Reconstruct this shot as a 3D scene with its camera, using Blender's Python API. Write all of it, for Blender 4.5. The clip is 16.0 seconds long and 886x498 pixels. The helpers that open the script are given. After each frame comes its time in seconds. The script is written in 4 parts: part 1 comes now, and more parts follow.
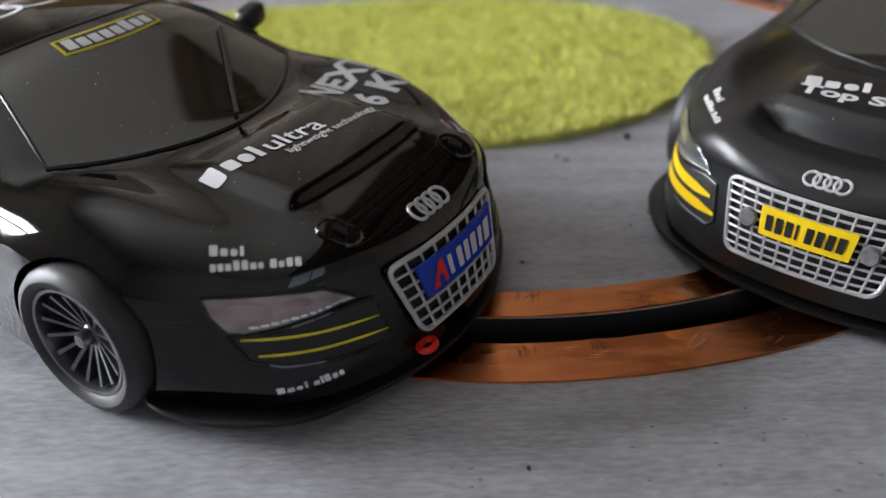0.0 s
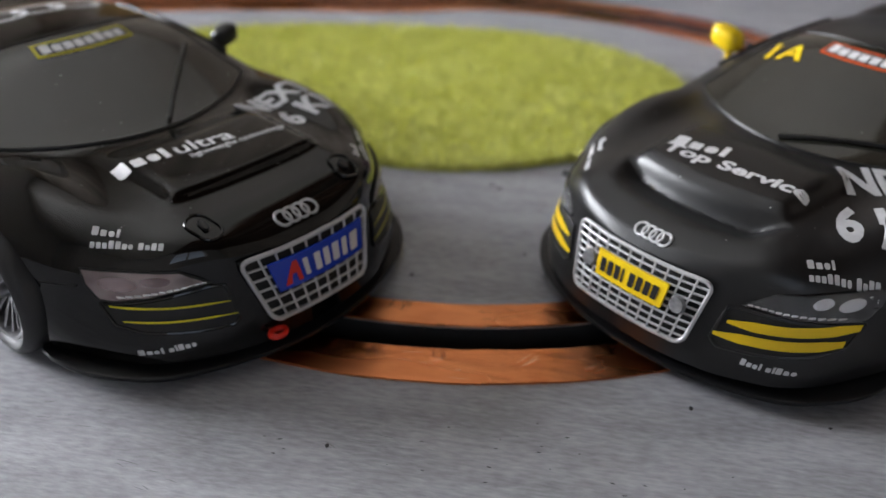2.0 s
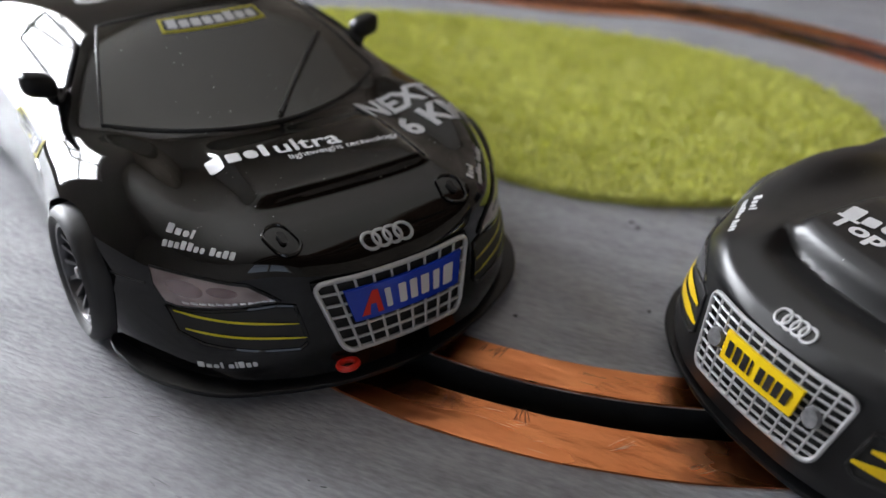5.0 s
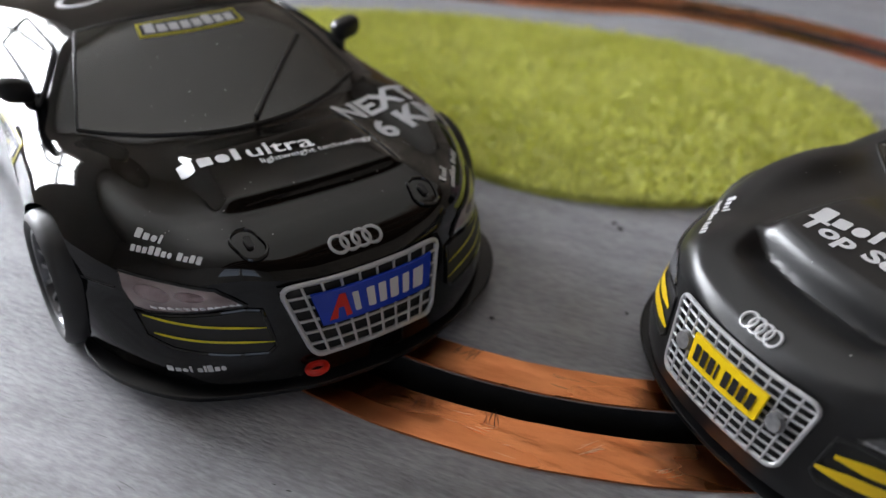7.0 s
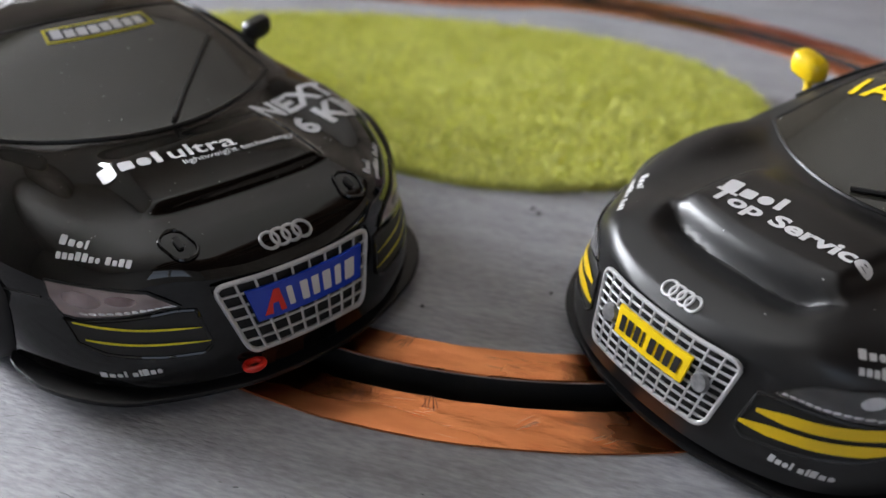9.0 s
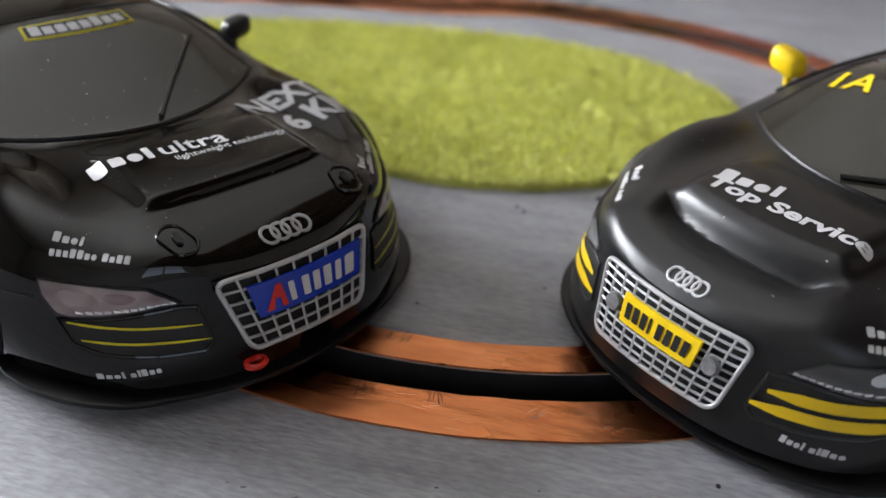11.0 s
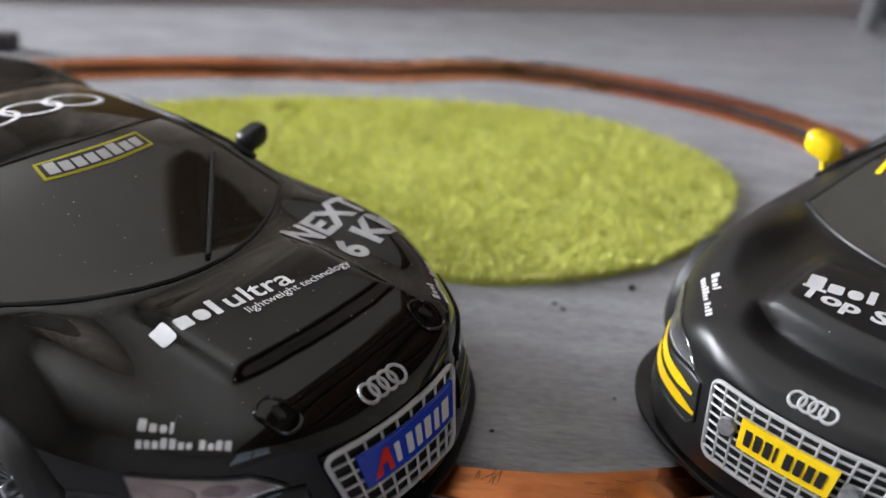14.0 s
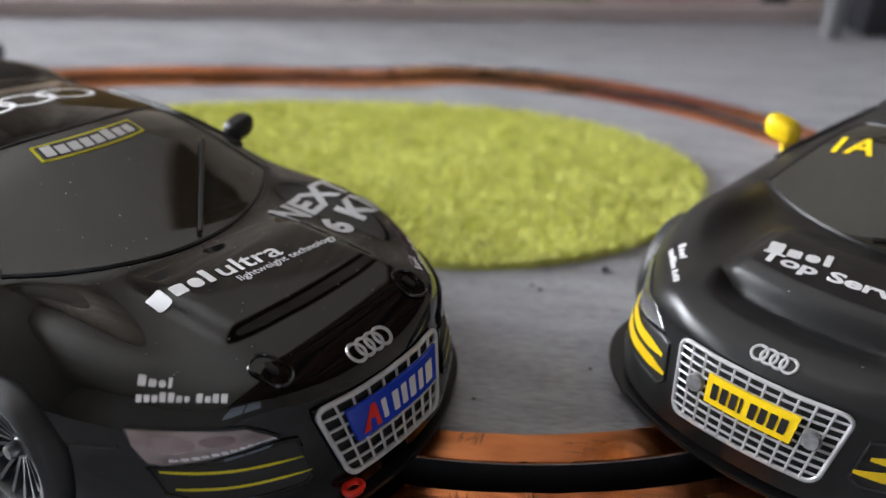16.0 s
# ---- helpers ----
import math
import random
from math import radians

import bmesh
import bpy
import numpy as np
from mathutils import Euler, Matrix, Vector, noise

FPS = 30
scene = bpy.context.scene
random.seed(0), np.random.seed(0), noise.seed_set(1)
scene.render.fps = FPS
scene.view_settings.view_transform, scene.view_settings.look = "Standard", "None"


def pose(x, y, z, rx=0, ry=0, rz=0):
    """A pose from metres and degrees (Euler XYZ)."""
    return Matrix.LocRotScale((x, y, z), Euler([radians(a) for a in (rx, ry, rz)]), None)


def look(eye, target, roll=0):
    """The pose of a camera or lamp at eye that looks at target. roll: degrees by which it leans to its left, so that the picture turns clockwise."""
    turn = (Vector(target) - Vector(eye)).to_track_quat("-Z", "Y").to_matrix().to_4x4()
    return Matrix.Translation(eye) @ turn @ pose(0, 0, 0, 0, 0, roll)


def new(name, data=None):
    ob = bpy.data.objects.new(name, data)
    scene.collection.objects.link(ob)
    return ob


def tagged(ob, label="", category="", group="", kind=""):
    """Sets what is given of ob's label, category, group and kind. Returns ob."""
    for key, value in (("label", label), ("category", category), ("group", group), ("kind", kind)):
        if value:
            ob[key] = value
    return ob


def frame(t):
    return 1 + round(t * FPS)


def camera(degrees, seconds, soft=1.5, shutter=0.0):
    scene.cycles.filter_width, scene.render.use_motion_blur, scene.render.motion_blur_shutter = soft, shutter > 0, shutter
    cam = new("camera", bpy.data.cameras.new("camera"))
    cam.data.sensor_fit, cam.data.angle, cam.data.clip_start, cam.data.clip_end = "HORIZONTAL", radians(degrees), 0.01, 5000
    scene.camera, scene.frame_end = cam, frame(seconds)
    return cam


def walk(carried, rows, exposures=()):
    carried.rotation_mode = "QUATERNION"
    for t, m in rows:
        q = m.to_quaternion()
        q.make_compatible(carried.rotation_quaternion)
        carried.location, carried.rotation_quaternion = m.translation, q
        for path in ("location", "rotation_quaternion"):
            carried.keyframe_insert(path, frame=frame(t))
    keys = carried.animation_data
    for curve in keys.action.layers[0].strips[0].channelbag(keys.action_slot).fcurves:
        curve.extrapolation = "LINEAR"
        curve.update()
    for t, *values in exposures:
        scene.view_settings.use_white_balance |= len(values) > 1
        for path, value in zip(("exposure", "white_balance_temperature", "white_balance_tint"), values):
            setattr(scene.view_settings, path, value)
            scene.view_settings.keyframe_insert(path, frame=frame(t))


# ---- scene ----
from mathutils.bvhtree import BVHTree

# A model set at 1:32. Shapes are written in the full-size metres of the cars and brought to true size by S.
S = 1 / 32
cam = camera(52.40, 16.0)
PATH = [
    (0, (-0.120, -0.082, 2.397), (-0.147, 3.320, 0.293), -1.25),
    (0.5, (0.124, -0.360, 2.534), (-0.093, 3.051, 0.456), -1.04),
    (1, (0.500, -0.495, 2.569), (0.110, 2.925, 0.533), -1.06),
    (1.5, (0.885, -0.471, 2.572), (0.388, 2.947, 0.553), -0.38),
    (2, (1.090, -0.453, 2.689), (0.531, 2.930, 0.629), 0.82),
    (2.5, (1.171, -0.270, 2.631), (0.471, 3.065, 0.537), 1.69),
    (3, (0.830, -0.013, 2.619), (0.071, 3.294, 0.501), 3.23),
    (3.5, (0.848, 0.142, 2.604), (-0.077, 3.391, 0.462), 3.20),
    (3.7, (0.928, 0.117, 2.571), (-0.053, 3.364, 0.452), 3.25),
    (5.8, (1.346, 0.202, 2.679), (-0.017, 3.295, 0.541), 1.91),
    (6, (1.388, 0.189, 2.679), (0.023, 3.289, 0.552), 1.75),
    (6.5, (1.422, 0.209, 2.651), (0.065, 3.303, 0.511), 1.92),
    (7, (1.426, 0.275, 2.672), (0.087, 3.373, 0.524), 1.70),
    (7.5, (1.437, 0.295, 2.654), (0.135, 3.409, 0.507), 1.53),
    (8, (1.455, 0.310, 2.656), (0.242, 3.469, 0.522), 1.49),
    (8.5, (1.292, 0.255, 2.729), (0.234, 3.473, 0.601), 1.80),
    (9, (1.383, 0.148, 2.662), (0.416, 3.394, 0.534), 1.98),
    (9.2, (1.374, 0.064, 2.655), (0.462, 3.329, 0.531), 2.20),
    (11.3, (1.021, 0.049, 2.533), (0.362, 3.427, 0.494), 3.53),
    (11.5, (0.823, 0.090, 2.572), (0.238, 3.483, 0.537), 3.85),
    (12, (0.299, 0.268, 2.682), (-0.135, 3.695, 0.666), 3.88),
    (12.5, (0.365, 0.309, 2.620), (0.005, 3.751, 0.614), 3.69),
    (13, (0.241, 0.476, 2.637), (-0.061, 3.927, 0.637), 3.46),
    (13.5, (0.276, 0.457, 2.602), (-0.001, 3.922, 0.624), 3.25),
    (14, (0.204, 0.356, 2.785), (-0.052, 3.845, 0.845), 3.14),
    (14.5, (0.164, 0.381, 2.857), (-0.075, 3.903, 0.976), 2.84),
    (15, (0.116, 0.157, 2.956), (-0.092, 3.692, 1.097), 2.70),
    (15.5, (0.238, 0.051, 2.700), (0.047, 3.598, 0.861), 2.73),
    (16, (0.227, 0.065, 2.680), (0.054, 3.612, 0.838), 2.83),
]
walk(cam, [(t, look(Vector(eye) * S, Vector(target) * S, roll)) for t, eye, target, roll in PATH],
     [(0, 0.64), (2.5, 0.58), (7, 0.52), (9, 0.70), (12, 0.82), (16, 0.81)])
cam.data.dof.use_dof = True
cam.data.dof.focus_distance = 3.7 * S
cam.data.dof.aperture_fstop = 16.5

# ---- light ----
world = bpy.data.worlds.new("sky")
scene.world = world
world.use_nodes = True
wn = world.node_tree.nodes
sky = wn.new("ShaderNodeTexSky")
sky.sky_type = "NISHITA"
sky.sun_disc = False
sky.sun_elevation, sky.sun_rotation = radians(40), radians(200)
world.node_tree.links.new(sky.outputs[0], wn["Background"].inputs[0])
wn["Background"].inputs[1].default_value = 0.1


def area_lamp(name, m, width, height, watts, colour):
    lamp = bpy.data.lights.new(name, "AREA")
    lamp.shape, lamp.size, lamp.size_y, lamp.energy, lamp.color = "RECTANGLE", width, height, watts, colour
    ob = new(name, lamp)
    ob.matrix_world = m
    return ob


# daylight of the window in the wall beside the table
area_lamp("window_light", look((-1.69, 0.55, 0.54), (0.4, 0.55, 0.54)), 0.95, 0.92, 80, (0.885, 0.915, 1.0))
# weak fill lamp added behind the camera, set in an assumed window
area_lamp("back_fill_light", look((0.9, -1.89, 0.95), (0.9, 0.4, 0.95)), 1.2, 1.0, 1.8, (0.905, 0.94, 1.0))


# ---- materials ----
def material(name, base, rough=0.5, metal=0.0, vary=0.0, scale=60.0, bump=0.0, bump_scale=300.0, stretch=(1, 1, 1),
             coat=0.0, specular=0.5, second=None, detail=4.0, transmission=0.0, island=0.0, rough_vary=0.0):
    """A surface with colour variation at two scales, fine relief and uneven gloss."""
    m = bpy.data.materials.new(name)
    m.use_nodes = True
    nodes, links = m.node_tree.nodes, m.node_tree.links
    b = nodes["Principled BSDF"]
    b.inputs["Base Color"].default_value = (*base, 1)
    b.inputs["Roughness"].default_value = rough
    b.inputs["Metallic"].default_value = metal
    b.inputs["Coat Weight"].default_value = coat
    b.inputs["Coat Roughness"].default_value = 0.03
    b.inputs["Specular IOR Level"].default_value = specular
    b.inputs["Transmission Weight"].default_value = transmission
    coord = nodes.new("ShaderNodeTexCoord")
    mapping = nodes.new("ShaderNodeMapping")
    mapping.inputs["Scale"].default_value = stretch
    links.new(coord.outputs["Object"], mapping.inputs["Vector"])
    if vary or second:
        fine, broad = nodes.new("ShaderNodeTexNoise"), nodes.new("ShaderNodeTexNoise")
        for n, k in ((fine, scale), (broad, scale / 9)):
            n.inputs["Scale"].default_value = k
            n.inputs["Detail"].default_value = detail
            links.new(mapping.outputs[0], n.inputs["Vector"])
        add = nodes.new("ShaderNodeMath")
        add.operation = "MULTIPLY_ADD"
        add.inputs[1].default_value = 0.5
        half = nodes.new("ShaderNodeMath")
        half.operation = "MULTIPLY"
        half.inputs[1].default_value = 0.5
        links.new(broad.outputs[0], half.inputs[0])
        links.new(fine.outputs[0], add.inputs[0])
        links.new(half.outputs[0], add.inputs[2])
        ramp = nodes.new("ShaderNodeValToRGB")
        ramp.color_ramp.elements[0].position, ramp.color_ramp.elements[1].position = 0.34, 0.66
        low = second or tuple(max(0, c * (1 - vary)) for c in base)
        high = base if second else tuple(min(1, c * (1 + vary)) for c in base)
        ramp.color_ramp.elements[0].color, ramp.color_ramp.elements[1].color = (*low, 1), (*high, 1)
        links.new(add.outputs[0], ramp.inputs[0])
        out = ramp.outputs[0]
        if island:
            geo = nodes.new("ShaderNodeNewGeometry")
            hsv = nodes.new("ShaderNodeHueSaturation")
            span = nodes.new("ShaderNodeMapRange")
            span.inputs["To Min"].default_value, span.inputs["To Max"].default_value = 1 - island, 1 + island
            links.new(geo.outputs["Random Per Island"], span.inputs["Value"])
            links.new(span.outputs[0], hsv.inputs["Value"])
            links.new(out, hsv.inputs["Color"])
            out = hsv.outputs[0]
        links.new(out, b.inputs["Base Color"])
    if rough_vary:
        smear = nodes.new("ShaderNodeTexNoise")
        smear.inputs["Scale"].default_value = 45
        smear.inputs["Detail"].default_value = 5
        links.new(mapping.outputs[0], smear.inputs["Vector"])
        span = nodes.new("ShaderNodeMapRange")
        span.inputs["From Min"].default_value, span.inputs["From Max"].default_value = 0.35, 0.7
        span.inputs["To Min"].default_value, span.inputs["To Max"].default_value = max(0, rough - rough_vary), rough + rough_vary
        links.new(smear.outputs[0], span.inputs["Value"])
        links.new(span.outputs[0], b.inputs["Roughness"])
    if bump:
        grain = nodes.new("ShaderNodeTexNoise")
        grain.inputs["Scale"].default_value = bump_scale
        grain.inputs["Detail"].default_value = 6
        links.new(mapping.outputs[0], grain.inputs["Vector"])
        relief = nodes.new("ShaderNodeBump")
        relief.inputs["Strength"].default_value = bump
        relief.inputs["Distance"].default_value = 0.0004
        links.new(grain.outputs[0], relief.inputs["Height"])
        links.new(relief.outputs[0], b.inputs["Normal"])
    return m


BOARD = material("grey_painted_board", (0.30, 0.30, 0.32), 0.5, vary=0.34, scale=1400, bump=0.55, bump_scale=1700, stretch=(0.3, 1, 1), rough_vary=0.1)
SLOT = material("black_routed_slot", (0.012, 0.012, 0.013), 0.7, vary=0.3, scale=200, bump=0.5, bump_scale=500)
COPPER = material("copper_tape", (0.93, 0.37, 0.15), 0.30, metal=1.0, second=(0.72, 0.23, 0.085), scale=420, bump=0.5, bump_scale=420, stretch=(0.3, 1, 1), rough_vary=0.14)
GRASS_MAT = material("green_mat_base", (0.50, 0.51, 0.12), 0.9, vary=0.3, scale=300)
BLADE = material("yellow_green_fibre", (0.76, 0.77, 0.25), 0.75, second=(0.60, 0.61, 0.14), scale=160, island=0.28, specular=0.2)
GLOSS = material("gloss_black_paint", (0.003, 0.003, 0.003), 0.035, vary=0.2, scale=20, rough_vary=0.015, specular=0.42)
SATIN = material("satin_black_paint", (0.010, 0.010, 0.0105), 0.37, specular=0.5, vary=0.2, scale=80, bump=0.03, bump_scale=900, rough_vary=0.06)
PLASTIC = material("black_plastic", (0.007, 0.007, 0.0075), 0.36, specular=0.35, vary=0.2, scale=90, bump=0.06, bump_scale=700, rough_vary=0.08)
RECESS = material("matt_black_recess", (0.007, 0.007, 0.007), 0.6, vary=0.2, scale=90)
TYRE = material("black_rubber", (0.018, 0.018, 0.019), 0.5, vary=0.2, scale=120, bump=0.15, bump_scale=500)
RIM = material("dark_grey_alloy", (0.12, 0.12, 0.125), 0.28, metal=0.8, vary=0.15, scale=100)
SCREEN_A = material("tinted_black_screen", (0.020, 0.019, 0.015), 0.05, vary=0.2, scale=30, rough_vary=0.015, coat=0.2, specular=0.5)
SILVER = material("silver_grey_plastic", (0.50, 0.50, 0.51), 0.38, metal=0.35, vary=0.1, scale=120)
WHITE = material("white_print", (0.62, 0.62, 0.63), 0.4, vary=0.08, scale=300)
GREYPRINT = material("worn_grey_print", (0.46, 0.46, 0.47), 0.42, second=(0.34, 0.34, 0.35), scale=500)
YELLOW = material("yellow_print", (0.82, 0.56, 0.005), 0.35, vary=0.06, scale=200)
LIME = material("lime_yellow_print", (0.62, 0.55, 0.01), 0.35, vary=0.06, scale=200)
BLUE = material("blue_print", (0.012, 0.045, 0.42), 0.25, vary=0.1, scale=200)
RED = material("red_print", (0.62, 0.02, 0.01), 0.35, vary=0.1, scale=200)
ORANGE = material("orange_red_print", (0.70, 0.10, 0.02), 0.4, vary=0.1, scale=200)
BLACK = material("black_print", (0.01, 0.01, 0.01), 0.4, vary=0.1, scale=200)
LAMP_A = material("printed_headlight", (0.78, 0.66, 0.65), 0.3, second=(0.16, 0.10, 0.10), scale=170, detail=2.0, stretch=(1, 0.6, 1.4))
LAMP_B = material("smoked_headlight", (0.10, 0.10, 0.105), 0.3, second=(0.012, 0.012, 0.012), scale=250, detail=2.0)
CHROME = material("bright_reflector", (0.7, 0.7, 0.72), 0.2, metal=1.0, vary=0.1, scale=200)
PINKISH = material("pinkish_reflector", (0.62, 0.50, 0.50), 0.22, metal=0.7, second=(0.22, 0.14, 0.14), scale=260)
LENS = material("clear_lens", (1, 1, 1), 0.03, transmission=1.0)
WALL = material("cream_plaster", (0.58, 0.57, 0.55), 0.85, vary=0.06, scale=9, bump=0.1, bump_scale=80)
CEIL = material("plaster_ceiling", (0.72, 0.70, 0.65), 0.9, vary=0.05, scale=7, bump=0.1, bump_scale=60)
BEAM = material("dark_stained_timber", (0.085, 0.042, 0.022), 0.6, vary=0.3, scale=14, bump=0.2, bump_scale=40, stretch=(6, 0.5, 6))
FLOOR = material("brown_floor", (0.17, 0.11, 0.07), 0.5, vary=0.25, scale=8, stretch=(6, 0.6, 1))
TABLE = material("table_wood", (0.30, 0.21, 0.14), 0.55, vary=0.2, scale=20, stretch=(0.4, 4, 1))
LIP = material("mauve_brown_strip", (0.56, 0.47, 0.45), 0.7, vary=0.15, scale=40, stretch=(0.3, 2, 1))
FRAME = material("white_window_paint", (0.75, 0.75, 0.73), 0.45, vary=0.04, scale=20)


# ---- helpers of the set ----
def mesh_of(name, bm, mat, smooth=True, sharp=40):
    bmesh.ops.recalc_face_normals(bm, faces=bm.faces)
    me = bpy.data.meshes.new(name)
    bm.to_mesh(me)
    bm.free()
    me.transform(Matrix.Scale(S, 4))
    if mat:
        me.materials.append(mat)
    if smooth:
        me.polygons.foreach_set("use_smooth", [True] * len(me.polygons))
        me.set_sharp_from_angle(angle=radians(sharp))
    return me


def part(name, bm, mat, parent=None, label="", smooth=True, sharp=40):
    ob = new(name, mesh_of(name, bm, mat, smooth, sharp))
    ob.parent = parent
    return tagged(ob, label)


def empty(name, m, label, category, group=""):
    ob = new(name)
    ob.empty_display_size = 0.01
    ob.matrix_world = m
    return tagged(ob, label, category, group)


def box(bm, lo, hi, bevel=0.0):
    made = bmesh.ops.create_cube(bm, size=1, matrix=Matrix.LocRotScale(
        [(a + b) / 2 for a, b in zip(lo, hi)], None, [b - a for a, b in zip(lo, hi)]))["verts"]
    if bevel:
        edges = {e for v in made for e in v.link_edges}
        bmesh.ops.bevel(bm, geom=list(edges), offset=bevel, segments=2, affect="EDGES", profile=0.6)
    return bm


def tube(bm, points, radius, sides=8, closed=False):
    """A round rod along points."""
    pts = [Vector(p) for p in points]
    rings = []
    n = len(pts)
    for i, p in enumerate(pts):
        a = pts[(i - 1) % n] if closed or i else p
        b = pts[(i + 1) % n] if closed or i < n - 1 else p
        way = (b - a).normalized()
        side = way.cross((0, 0, 1) if abs(way.z) < 0.9 else (1, 0, 0)).normalized()
        up = side.cross(way)
        rings.append([bm.verts.new(p + radius * (math.cos(k * math.tau / sides) * side + math.sin(k * math.tau / sides) * up)) for k in range(sides)])
    for i in range(n if closed else n - 1):
        p, q = rings[i], rings[(i + 1) % n]
        for k in range(sides):
            bm.faces.new((p[k], p[(k + 1) % sides], q[(k + 1) % sides], q[k]))
    if not closed:
        bm.faces.new(rings[0])
        bm.faces.new(rings[-1][::-1])
    return bm


def curve_1d(x, table):
    """A smooth curve through a table of (x, value), x falling or rising."""
    pts = sorted(table)
    xs, ys = [p[0] for p in pts], [p[1] for p in pts]
    if x <= xs[0]:
        return ys[0]
    if x >= xs[-1]:
        return ys[-1]
    k = max(i for i in range(len(xs) - 1) if xs[i] <= x)
    slope = [(ys[i + 1] - ys[i]) / (xs[i + 1] - xs[i]) for i in range(len(xs) - 1)]

    def tangent(i):
        if i == 0 or i == len(xs) - 1:
            return slope[min(i, len(slope) - 1)]
        a, b = slope[i - 1], slope[i]
        return 0 if a * b <= 0 else 2 * a * b / (a + b)
    h = xs[k + 1] - xs[k]
    u = (x - xs[k]) / h
    return ((2 * u ** 3 - 3 * u ** 2 + 1) * ys[k] + (u ** 3 - 2 * u ** 2 + u) * h * tangent(k)
            + (3 * u ** 2 - 2 * u ** 3) * ys[k + 1] + (u ** 3 - u ** 2) * h * tangent(k + 1))


def loop_through(points, steps):
    """A closed smooth curve through points."""
    out, n = [], len(points)
    for i in range(n):
        p0, p1, p2, p3 = (Vector(points[(i + k) % n]) for k in (-1, 0, 1, 2))
        for s in range(steps):
            u = s / steps
            out.append(0.5 * (2 * p1 + (p2 - p0) * u + (2 * p0 - 5 * p1 + 4 * p2 - p3) * u * u + (3 * p1 - p0 - 3 * p2 + p3) * u ** 3))
    return out


def offset_loop(loop, d):
    """The loop moved to its left by d."""
    n, out = len(loop), []
    for i in range(n):
        way = (loop[(i + 1) % n] - loop[i - 1]).normalized()
        out.append(loop[i] + d * Vector((-way.y, way.x)))
    return out


# ---- the room ----
def slab(name, lo, hi, mat, label, category, holes=None):
    bm = box(bmesh.new(), [v / S for v in lo], [v / S for v in hi])
    return tagged(part(name, bm, mat, smooth=False), label, category, kind="structure")


FZ, CZ = -0.75, 1.65
slab("floor", (-1.7, -1.9, FZ - 0.05), (2.3, 2.4, FZ), FLOOR, "brown wooden floor of the room", "floor")
slab("ceiling", (-1.7, -1.9, CZ), (2.3, 2.4, CZ + 0.05), CEIL, "pale plaster ceiling over dark beams", "ceiling")
PANEL = material("brown_timber_wall", (0.38, 0.33, 0.28), 0.6, vary=0.55, scale=12, bump=0.2, bump_scale=40, stretch=(5, 1, 0.35))
slab("wall_north", (-1.6, 2.3, FZ), (2.2, 2.4, CZ), PANEL, "plain brown timber wall", "wall")
slab("wall_east", (2.2, -1.9, FZ), (2.3, 2.4, CZ), PANEL, "plain brown timber wall", "wall")


def wall_with_window(name, lo, hi, axis, a0, a1, z0, z1):
    """A wall with an opening from a0 to a1 along axis and z0 to z1."""
    bm = bmesh.new()
    def piece(p0, p1, q0, q1):
        l, h = list(lo), list(hi)
        l[axis], h[axis], l[2], h[2] = p0, p1, q0, q1
        box(bm, [v / S for v in l], [v / S for v in h])
    piece(lo[axis], a0, lo[2], hi[2])
    piece(a1, hi[axis], lo[2], hi[2])
    piece(a0, a1, lo[2], z0)
    piece(a0, a1, z1, hi[2])
    return tagged(part(name, bm, WALL, smooth=False), "cream plaster wall with a window opening", "wall", kind="structure")


wall_with_window("wall_west", (-1.7, -1.9, FZ), (-1.6, 2.4, CZ), 1, 0.075, 1.025, 0.08, 1.0)
# the south opening is assumed, made to hold the fill lamp
wall_with_window("wall_south", (-1.6, -1.9, FZ), (2.2, -1.8, CZ), 0, 0.3, 1.5, 0.45, 1.45)


def window_unit(name, centre, along, width, height):
    root = empty(name, Matrix.Translation(centre), "white painted window frame with clear daylight behind", "window")
    tagged(root, kind="structure")
    w, h, d, b = width / 2 / S, height / 2 / S, 0.03 / S, 0.05 / S
    def bar(lo, hi, label="window_frame"):
        if along == "y":
            lo, hi = (lo[1], lo[0], lo[2]), (hi[1], hi[0], hi[2])
        part(label, box(bmesh.new(), lo, hi, 0.006 / S), FRAME, root, smooth=False)
    bar((-w, -d, -h), (-w + b, d, h))
    bar((w - b, -d, -h), (w, d, h))
    bar((-w + b, -d, -h), (w - b, d, -h + b))
    bar((-w + b, -d, h - b), (w - b, d, h))
    bar((-b / 2, -d, -h + b), (b / 2, d, h - b), "mullion")
    for x0, x1 in ((-w + b, -b / 2), (b / 2, w - b)):
        bar((x0, -d * 0.8, h * 0.28), (x1, d * 0.8, h * 0.28 + b * 0.8), "transom")


window_unit("window_1", (-1.65, 0.55, 0.54), "y", 0.95, 0.92)
# unseen second window, added as a frame for the fill lamp
window_unit("assumed_window", (0.9, -1.85, 0.95), "x", 1.2, 1.0)


